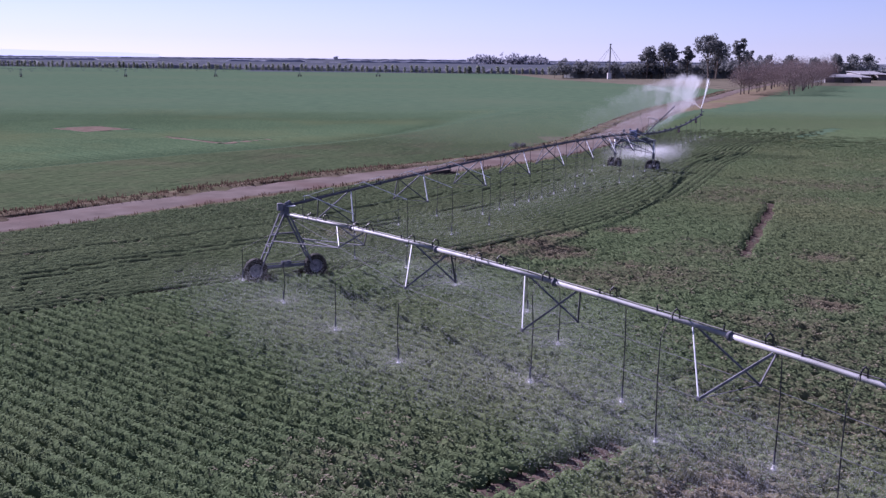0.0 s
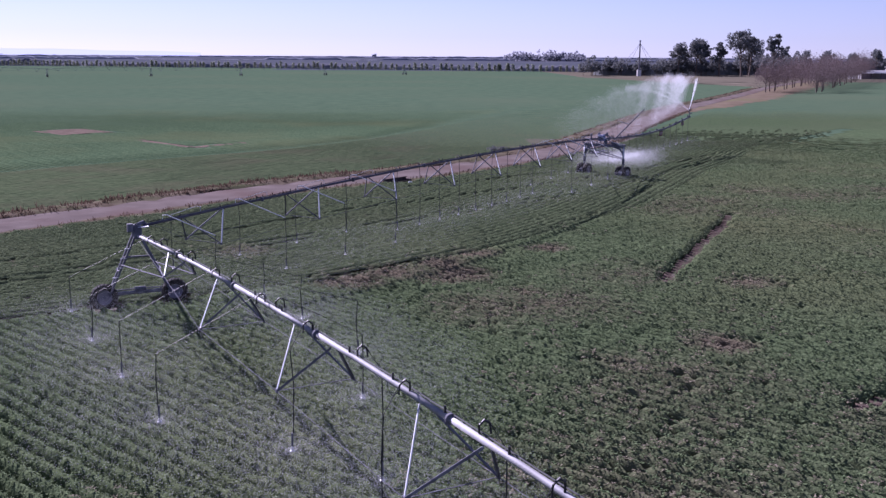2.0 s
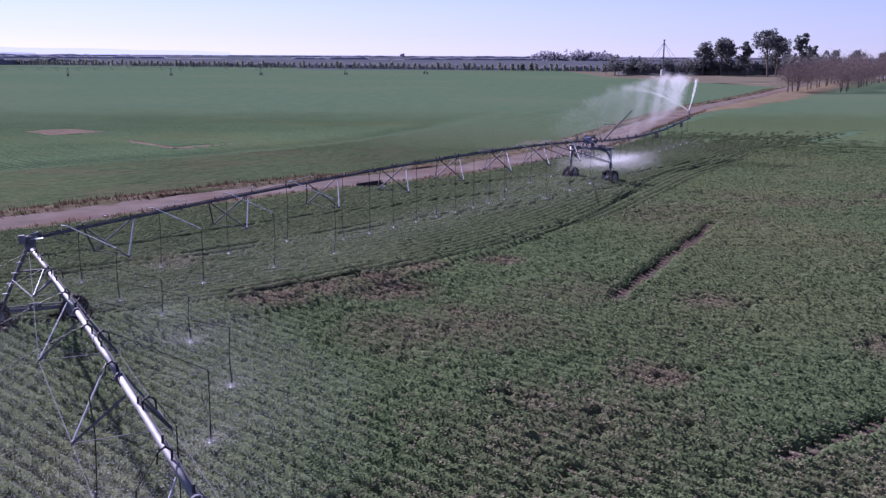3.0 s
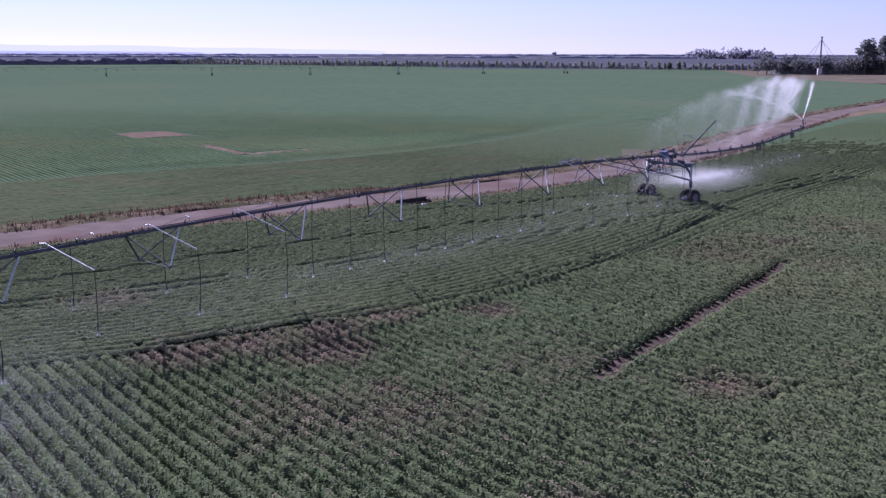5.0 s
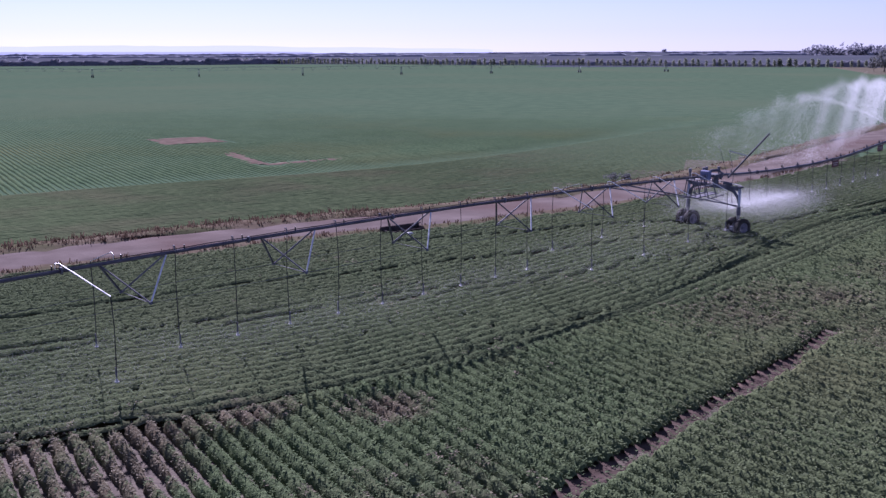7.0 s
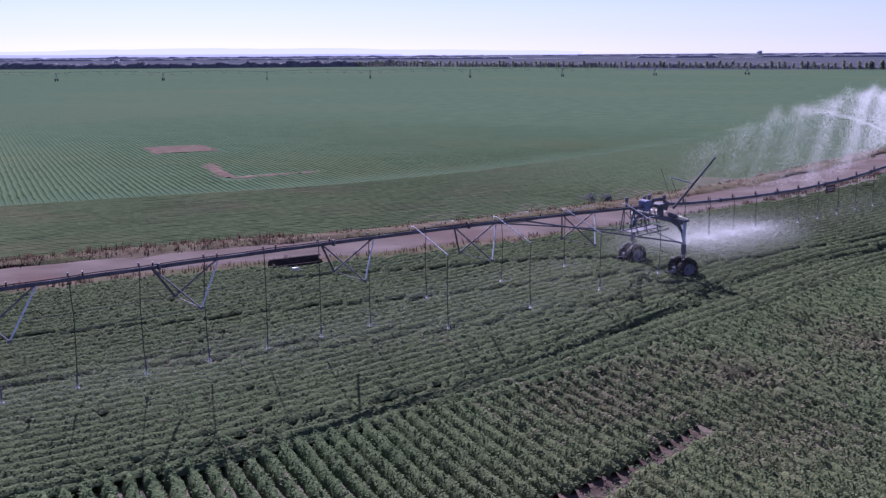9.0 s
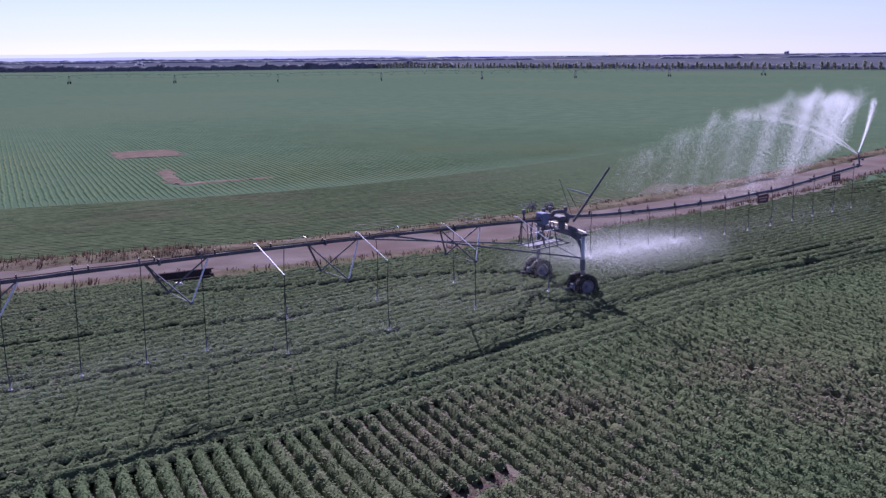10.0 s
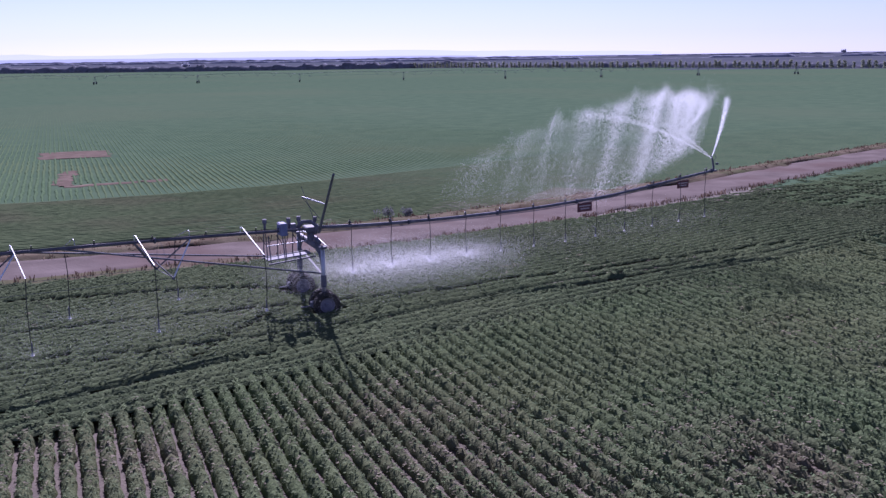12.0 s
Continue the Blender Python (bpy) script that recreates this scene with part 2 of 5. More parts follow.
def thing(name, m, label, category, group="", kind=""):
    ob = new(name)
    ob.matrix_world = m
    return tagged(ob, label, category, group, kind)


def quads_mesh(name, co, mat):
    """A mesh of free faces from an (n, corners, 3) array."""
    n, k = co.shape[:2]
    me = bpy.data.meshes.new(name)
    me.vertices.add(n * k)
    me.vertices.foreach_set("co", co.reshape(-1).astype(np.float32))
    me.loops.add(n * k)
    me.loops.foreach_set("vertex_index", np.arange(n * k, dtype=np.int32))
    me.polygons.add(n)
    me.polygons.foreach_set("loop_start", np.arange(0, n * k, k, dtype=np.int32))
    me.materials.append(mat)
    me.update(calc_edges=True)
    return me


def spline(pts, step=1.0):
    """Points every step metres along a smooth curve through pts."""
    pts = [np.array(p, float) for p in pts]
    ext = [2 * pts[0] - pts[1]] + pts + [2 * pts[-1] - pts[-2]]
    dense = []
    for i in range(1, len(ext) - 2):
        p0, p1, p2, p3 = ext[i - 1:i + 3]
        for t in np.linspace(0, 1, 24, endpoint=False):
            dense.append(0.5 * (2 * p1 + (p2 - p0) * t + (2 * p0 - 5 * p1 + 4 * p2 - p3) * t * t + (3 * p1 - p0 - 3 * p2 + p3) * t ** 3))
    dense = np.array(dense + [pts[-1]])
    s = np.concatenate([[0], np.cumsum(np.linalg.norm(np.diff(dense, axis=0), axis=1))])
    q = np.arange(0, s[-1], step)
    return np.stack([np.interp(q, s, dense[:, k]) for k in range(2)], 1)


def smooth_noise(x, y, scale, seed):
    """Value noise over the plan, 0 to 1."""
    rng = np.random.default_rng(seed)
    grid = rng.uniform(0, 1, (64, 64))
    gx, gy = (x / scale) % 63, (y / scale) % 63
    i, j = np.floor(gx).astype(int), np.floor(gy).astype(int)
    fx, fy = gx - i, gy - j
    fx, fy = fx * fx * (3 - 2 * fx), fy * fy * (3 - 2 * fy)
    return (grid[j, i] * (1 - fx) + grid[j, i + 1] * fx) * (1 - fy) + (grid[j + 1, i] * (1 - fx) + grid[j + 1, i + 1] * fx) * fy


def distance_to(line, x, y):
    """Signed distance of points to a polyline (left of its way is positive)."""
    best, sign = np.full(x.shape, 1e9), np.zeros(x.shape)
    for a, b in zip(line[:-1], line[1:]):
        d = b - a
        l2 = d @ d
        t = np.clip(((x - a[0]) * d[0] + (y - a[1]) * d[1]) / l2, 0, 1)
        dx, dy = x - a[0] - t * d[0], y - a[1] - t * d[1]
        r = np.hypot(dx, dy)
        side = np.sign(d[0] * (y - a[1]) - d[1] * (x - a[0]))
        near = r < best
        best, sign = np.where(near, r, best), np.where(near, side, sign)
    return best * sign


# ---- plan ----
ROAD_LINE = spline([(-73, 3), (-46, 32), (-22.4, 60.0), (-15.6, 68.2), (-4, 82.2), (6.0, 91.8), (14.8, 102.5), (23.3, 116.2), (32.0, 135.7), (38, 152), (44, 167), (52, 187),
                    (62, 210), (77, 240), (99, 286), (124, 340), (165, 420), (205, 500)], 2.0)
TRACK = spline([(-60, 4), (-32, 25.5), (-15.5, 37.4), (-10.8, 40.6), (-6.4, 43.6), (-3.8, 44.6), (0.2, 46.9), (3, 49.4), (6.6, 52.6), (9.8, 55.6), (13, 59.6), (16.5, 64.6), (21.9, 74.2),
                (24.2, 79.2), (27, 84.6), (30, 90.9), (33.6, 98), (38.7, 106.5), (43.4, 116), (50, 124), (60, 136), (70, 150)], 2.0)
RUT_A = spline([(-32, 30), (-17.4, 43), (-11.3, 48.9), (-3, 55.8), (0.2, 59.2), (4.3, 63.6), (7.2, 66.7), (9.7, 68.9), (12.7, 71.6), (15.8, 74.7), (20, 79.5), (24, 84), (27.5, 89),
                (30, 94.2), (33, 99), (38, 106)], 2.0)
RUT_B = spline([(-30, 40), (-19.4, 48.2), (-11.7, 54), (-9.5, 55.9), (-4.5, 61.5), (0.3, 67.8), (3.5, 70.8), (6, 72.8), (10, 76.6), (13, 78.8), (15.5, 81.6), (20, 86), (24, 90), (27.6, 93.8),
                (29.1, 96.5), (32.2, 100), (35.3, 104.6), (41.4, 112.9)], 2.0)
RUT_C = spline([(6, 81), (10, 84.2), (14.9, 88), (19.1, 90.6), (21.3, 91)], 2.0)
SPUR = spline([(22.4, 87.0), (22.9, 84.0), (23.6, 80.4)], 1.0)
GASH_B = spline([(1.6, 20.9), (3.2, 22.0), (5.4, 23.5)], 0.5)
GASH_C = spline([(19.8, 31.6), (22.4, 33.5), (26.5, 36.6)], 0.5)
GASH = spline([(18.0, 48.5), (18.9, 50.5), (20.9, 54.6), (23.0, 59), (25.6, 64.4), (27.5, 69.2)], 1.0)
PATCH_A = (-39.8, 138.8, -0.767, 4.2, 3.8)     # x, y, turn, half length, half width
PATCH_B = (-23.4, 121.4, -0.82, 6.0, 0.7)
PATCH_C = (-16.4, 120.2, 0.92, 4.4, 0.6)
TOWER_IN, TOWER_OUT = Vector((-5.12, 44.33, 0)), Vector((22.66, 89.76, 0))


def inside_patch(pt, x, y):
    px, py, a, hl, hw = pt
    u = (x - px) * math.cos(a) + (y - py) * math.sin(a)
    v = -(x - px) * math.sin(a) + (y - py) * math.cos(a)
    n = smooth_noise(x + 500, y + 500, 1.3, 17) * 0.7
    return (np.abs(u) < hl * (0.65 + n)) & (np.abs(v) < hw * (0.65 + n))


# ---- ground and road ----
def build_ground():
    lines = np.concatenate([np.arange(-200, 261, 5.0)])
    far = np.array([300, 360, 440, 540, 660, 800, 1000, 1300, 1700, 2300, 3200, 4600.0])
    mid, far = np.arange(272, 561, 12.0), far[far > 561]
    xs = np.concatenate([-(far[::-1] - 100), -mid[::-1], lines, mid, far])
    ys = np.concatenate([-(far[::-1] - 100), -mid[::-1], np.arange(-200, 261, 5.0), mid, far])
    xx, yy = np.meshgrid(xs, ys)
    zz = np.zeros_like(xx)
    nx = len(xs)
    verts = np.stack([xx, yy, zz], -1).reshape(-1, 3)
    faces, slots = [], []
    cx, cy = np.meshgrid((xs[:-1] + xs[1:]) / 2, (ys[:-1] + ys[1:]) / 2)
    droad = distance_to(ROAD_LINE, cx, cy)
    for j in range(len(ys) - 1):
        for i in range(nx - 1):
            a = j * nx + i
            faces.append((a, a + 1, a + nx + 1, a + nx))
            x, y, d = cx[j, i], cy[j, i], droad[j, i]
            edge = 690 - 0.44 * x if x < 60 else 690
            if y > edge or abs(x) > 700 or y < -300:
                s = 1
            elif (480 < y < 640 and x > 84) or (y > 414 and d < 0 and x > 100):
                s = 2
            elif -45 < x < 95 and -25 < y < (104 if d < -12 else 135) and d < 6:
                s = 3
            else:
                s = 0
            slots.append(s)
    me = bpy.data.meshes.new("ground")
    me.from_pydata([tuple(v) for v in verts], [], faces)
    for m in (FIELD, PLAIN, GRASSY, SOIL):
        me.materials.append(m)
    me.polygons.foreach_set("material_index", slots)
    me.update()
    return tagged(new("ground", me), "flat farmland of green irrigated crop fields and brown soil", "ground", kind="structure")


build_ground()


def ribbon(name, line, offsets, heights, mat, label, category, wobble=0.0, seed=1, taper=None):
    """A strip along a line, with a cross profile."""
    g = Geo()
    rng = np.random.default_rng(seed)
    t = np.gradient(line, axis=0)
    t /= np.linalg.norm(t, axis=1)[:, None]
    nrm = np.stack([-t[:, 1], t[:, 0]], 1)
    k = len(offsets)
    for i in range(len(line)):
        for j, (o, h) in enumerate(zip(offsets, heights)):
            w = wobble * rng.normal() if j in (0, k - 1) else 0.2 * wobble * rng.normal()
            p = line[i] + nrm[i] * (o + w) * (np.interp(line[i, 1], *taper) if taper else 1)
            g.v.append((p[0], p[1], h + (0.02 * rng.normal() * (0 < j < k - 1) if wobble else 0)))
    for i in range(len(line) - 1):
        for j in range(k - 1):
            a = i * k + j
            g.f.append((a, a + k, a + k + 1, a + 1))
    return tagged(new(name, g.mesh(name, mat, True)), label, category, kind="structure")


ribbon("road", ROAD_LINE, [-2.6, -2.1, -1.4, -0.85, 0, 0.85, 1.4, 2.0, 2.6], [0.02, 0.10, 0.07, 0.07, 0.12, 0.07, 0.07, 0.10, 0.02], ROAD,
       "reddish dirt farm road with wheel ruts between the fields", "dirt road", 0.25, 1, ([150, 180, 230], [1.0, 1.15, 0.75]))
ribbon("road_shoulder", ROAD_LINE[(ROAD_LINE[:, 1] > 20) & (ROAD_LINE[:, 1] < 335)], [2.0, 2.5, 3.0, 3.6, 4.2, 4.9], [0.06, 0.17, 0.22, 0.16, 0.14, 0.01], SHOULDER,
       "rough brown soil bank along the edge of the dirt road", "road bank", 0.3, 9)
ribbon("road_shoulder", ROAD_LINE[(ROAD_LINE[:, 1] > 58) & (ROAD_LINE[:, 1] < 104)], [-2.0, -2.6, -3.4, -4.2, -5.0], [0.05, 0.08, 0.04, 0.06, 0.008], SHOULDER,
       "mottled brown soil strip between the dirt road and the crop", "road bank", 0.3, 19)
ribbon("soil_gash", GASH, [-0.65, -0.4, -0.15, 0.15, 0.4, 0.6], [0.01, 0.04, 0.02, 0.02, 0.04, 0.01], EARTH, "bare eroded soil strip with the crop's shadow in its colour", "bare soil", 0.18, 4)
ribbon("soil_gash", GASH_B, [-0.45, -0.2, 0.2, 0.45], [0.01, 0.02, 0.03, 0.01], EARTH, "dark hollow of bare soil in the crop", "bare soil", 0.12, 14)
ribbon("soil_gash", GASH_C, [-0.30, -0.1, 0.1, 0.30], [0.01, 0.02, 0.03, 0.01], EARTH, "narrow dark gash of bare soil in the crop", "bare soil", 0.08, 15)


def verge_width(y):
    """Width of the grassy verge on the field side of the road."""
    return np.interp(y, [160, 176, 197, 212, 245, 300, 363, 420, 440], [0, 1.2, 2.0, 5.5, 9.5, 10.5, 14, 9, 0])


def grass_verge():
    g = Geo()
    rng = np.random.default_rng(12)
    ln = ROAD_LINE[(ROAD_LINE[:, 1] > 160) & (ROAD_LINE[:, 1] < 440)]
    t = np.gradient(ln, axis=0)
    t /= np.linalg.norm(t, axis=1)[:, None]
    for p, d in zip(ln, t):
        nr = np.array((d[1], -d[0]))
        w = max(0.1, 1 + 0.15 * rng.normal()) * float(verge_width(p[1]))
        for f in (0.0, 0.35, 0.7, 1.0):
            q = p + nr * (1.8 + f * (w + 0.3 * rng.normal()))
            g.v.append((q[0], q[1], 0.05 + 0.05 * rng.uniform() if 0 < f < 1 else 0.015))
    for i in range(len(ln) - 1):
        for j in range(3):
            a = i * 4 + j
            g.f.append((a, a + 4, a + 5, a + 1))
    return tagged(new("grass_verge", g.mesh("grass_verge", DRYGRASS, True)), "ochre dry grass verge between the dirt road and the crop", "verge", kind="structure")


grass_verge()


def dry_field():
    """A brown stubble corner between the road, the grove and the green field."""
    g = Geo()
    rng = np.random.default_rng(15)
    ln = ROAD_LINE[(ROAD_LINE[:, 1] > 318) & (ROAD_LINE[:, 1] < 500)]
    n = 9
    for p in ln:
        left = 92 + 0.24 * (465 - p[1]) + 2.0 * rng.normal()
        for k in range(n):
            g.v.append((p[0] - 2.5 + (min(left, p[0] - 3) - p[0] + 2.5) * k / (n - 1), p[1] + 1.0 * rng.normal(), 0.02 + 0.05 * rng.uniform() * (0 < k < n - 1)))
    for i in range(len(ln) - 1):
        for k in range(n - 1):
            a = i * n + k
            g.f.append((a, a + n, a + n + 1, a + 1))
    tagged(new("dry_field", g.mesh("dry_field", GRASSY, True)), "brown dry stubble beside the dirt road and the grove", "dry field", kind="structure")


dry_field()
for pname, pt, sd in (("bare_patch", PATCH_A, 5), ("bare_patch", PATCH_B, 6), ("bare_patch", PATCH_C, 7)):
    px, py, a, hl, hw = pt
    ln = np.array([[px + math.cos(a) * s, py + math.sin(a) * s] for s in np.linspace(-hl, hl, 16)])
    ribbon(pname, ln, [-hw, -0.4 * hw, 0.4 * hw, hw], [0.02, 0.07, 0.07, 0.02], BARE, "bare patch of pale reddish soil in the field", "bare soil", 0.35, sd)


# ---- irrigation machine ----
SPAN_PIPE, TRUSS_DROP, TRUSS_SIDE = 0.064, 1.30, 1.05


def bow(s, length, low=3.40, rise=0.68):
    return low + rise * 4 * s * (length - s) / length ** 2


def irrigation_span(m, length, stations, label, first_rod, last_rod, pipe_mat=STEEL, low=3.40, wide=TRUSS_SIDE, reach=1.15, rise=0.68, bright=1, bend=0.0):
    """A bowed pipe on V trusses and tie rods, along x from tower to tower."""
    t = thing("irrigation_span", m, label, "irrigation pipe", "irrigation spans")
    cuts = np.linspace(0.35, length - 0.35, 9)

    def bow_z(s):
        return bow(s, length, low, rise)

    def aside(s):
        return -bend * 4 * s * (length - s) / length ** 2

    for a, b in zip(cuts[:-1], cuts[1:]):
        ss = np.linspace(a, b, 4)
        part("pipe_section", Geo().tube([(s, aside(s), bow_z(s)) for s in ss], SPAN_PIPE, 12), pipe_mat, t, smooth=True)
    dull = FARSTEEL if pipe_mat is FARSTEEL else STEEL_DIM
    for s in cuts[1:-1]:
        z = bow_z(s)
        part("flange", Geo().lathe([(0.06, -0.03), (0.115, -0.03), (0.115, 0.03), (0.06, 0.03)], (1, 0, 0), (s, aside(s), z), 12), dull, t)
    if bright:
        part("power_cable", Geo().tube([(s, aside(s) + 0.05, bow_z(s) + 0.085 + 0.012 * math.sin(s * 2.1)) for s in np.arange(0.6, length - 0.5, 1.2)], 0.016, 5), HOSE, t)
        for s in np.arange(2.2, length - 1.0, 2.2):
            part("outlet", Geo().tube([(s, aside(s), bow_z(s) + 0.05), (s, aside(s), bow_z(s) + 0.20)], [0.028, 0.022], 6), HOSE, t)
    bottoms = []
    for s in stations:
        z = bow_z(s)
        small = 0.55 if bright < 0 and s == stations[0] else 1.0
        zb = z - TRUSS_DROP * small
        pair = []
        for side in (-1, 1):
            b = Vector((s, aside(s) + side * wide * small, zb))
            pair.append(b)
            for sd in (-1, 1):
                st = min(max(0.5, s + sd * reach), length - 0.5)
                top = (st, aside(st) + side * 0.07, bow_z(st) - 0.05)
                # The leg that catches the sun is paler: its glint is in the material colour.
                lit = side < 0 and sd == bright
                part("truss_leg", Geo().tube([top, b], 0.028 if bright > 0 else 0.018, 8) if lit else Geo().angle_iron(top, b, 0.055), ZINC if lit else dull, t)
            part("rod_plate", Geo().box(b, (0.12, 0.04, 0.10), bevel=0.01), dull, t)
        part("cross_strut", Geo().angle_iron(pair[0], pair[1], 0.018), dull, t)
        bottoms.append(pair)
    for k in (0, 1):
        side = -1 if k == 0 else 1
        chain = [Vector((first_rod, side * 0.12, bow_z(first_rod) - 0.1))] + [p[k] for p in bottoms] + [Vector((length - last_rod, side * 0.12, bow_z(length - last_rod) - 0.1))]
        for a, b in zip(chain[:-1], chain[1:]):
            part("truss_rod", Geo().tube([a, b], 0.007, 5), dull, t)
    return t


def wheel(parent, centre, axis, radius, width, name="wheel"):
    """A lugged tractor tyre on a dished rim."""
    c, ax = Vector(centre), Vector(axis).normalized()
    w, h, r = part(name, Geo().tube([c - ax * width * 0.3, c + ax * width * 0.3], 0.07, 10), STEEL_DIM, parent, "hub of a drive wheel"), width / 2, radius
    g = Geo().lathe([(r * 0.55, -h * 0.8), (r * 0.74, -h), (r * 0.92, -h * 0.95), (r * 0.965, -h * 0.5), (r * 0.975, 0), (r * 0.965, h * 0.5),
                     (r * 0.92, h * 0.95), (r * 0.74, h), (r * 0.55, h * 0.8)], ax, c, 28)
    a = ax.orthogonal().normalized()
    b = ax.cross(a)
    for i in range(24):
        for sd in (-1, 1):
            w0 = 2 * math.pi * (i + 0.25 * sd) / 24
            d0 = math.cos(w0) * a + math.sin(w0) * b
            d1 = math.cos(w0 + 0.16) * a + math.sin(w0 + 0.16) * b
            g.tube([c + d0 * r * 0.955 + ax * sd * h * 0.85, c + d1 * r * 0.975 + ax * sd * h * 0.05], 0.017, 4)
    part("tyre", g, RUBBER, w, "black lugged rubber tyre, muddy")
    g = Geo().lathe([(r * 0.56, -h * 0.75), (r * 0.5, -h * 0.7), (r * 0.42, -h * 0.15), (r * 0.16, -h * 0.1), (0.05, -h * 0.2), (0.05, h * 0.2),
                     (r * 0.16, h * 0.1), (r * 0.42, h * 0.15), (r * 0.5, h * 0.7), (r * 0.56, h * 0.75)], ax, c, 20)
    part("rim", g, RIM, w, "grey steel wheel rim")
    return w


def drive_tower(m, label, braces=(), steel=STEEL_DIM):
    """An A-frame on two wheels in line; x is the way it rolls."""
    t = thing("drive_tower", m, label, "irrigation tower", "irrigation towers")
    half, top = 1.43, 3.05
    for sx in (-1, 1):
        for sy in (-1, 1):
            part("leg", Geo().angle_iron((sx * half * 0.88, sy * 0.22, 0.62), (sx * 0.14, sy * 0.30, top), 0.09, 0.012), steel, t)
        part("leg_tie", Geo().angle_iron((sx * 0.85, -0.27, 1.65), (sx * 0.85, 0.27, 1.65), 0.05), steel, t)
        wheel(t, (sx * half, 0, 0.56), (0, 1, 0), 0.56, 0.30)
        part("gearbox", Geo().box((sx * half, 0.24, 0.58), (0.30, 0.22, 0.34), bevel=0.04), steel, t)
    for a, b in braces:
        part("span_brace", Geo().tube([a, m.inverted() @ Vector(b)], 0.022, 6), steel, t)
    part("base_beam", Geo().box((0, 0.0, 0.66), (2.5, 0.14, 0.14), bevel=0.02), steel, t)
    for k in range(4):
        f = 0.32 + 0.16 * k
        x, z = -half * 0.88 + (half * 0.88 - 0.14) * f, 0.62 + (top - 0.62) * f
        part("rung", Geo().tube([(x - 0.20, -0.27, z), (x + 0.06, -0.27, z)], 0.022, 6), STEEL, t, "bright ladder rung")
    part("mid_beam", Geo().angle_iron((-0.62, 0, 2.18), (0.62, 0, 2.18), 0.07), steel, t)
    part("drive_motor", Geo().tube([(-0.2, 0, 0.80), (0.25, 0, 0.80)], 0.09, 10), steel, t)
    part("drive_shaft", Geo().tube([(-1.3, 0.1, 0.78), (1.3, 0.1, 0.78)], 0.025, 6), steel, t)
    part("pivot_collar", Geo().lathe([(0.10, -0.28), (0.19, -0.28), (0.21, -0.05), (0.21, 0.12), (0.15, 0.32), (0.10, 0.32)], (0, 0, 1), (0, 0, 3.20), 14), steel, t)
    part("tower_box", Geo().box((-0.28, -0.18, 3.42), (0.24, 0.18, 0.34), bevel=0.02), RIM, t, "small grey electric box")
    part("top_plate", Geo().box((0.25, -0.1, 3.42), (0.45, 0.30, 0.03), bevel=0.008), STEEL, t)
    part("joint_pipe", Geo().tube([(-0.05, 0, 3.15), (0.05, 0, 3.5), (0.3, 0.25, 3.55), (0.45, 0.45, 3.40)], 0.085, 8), steel, t, smooth=True)
    return t


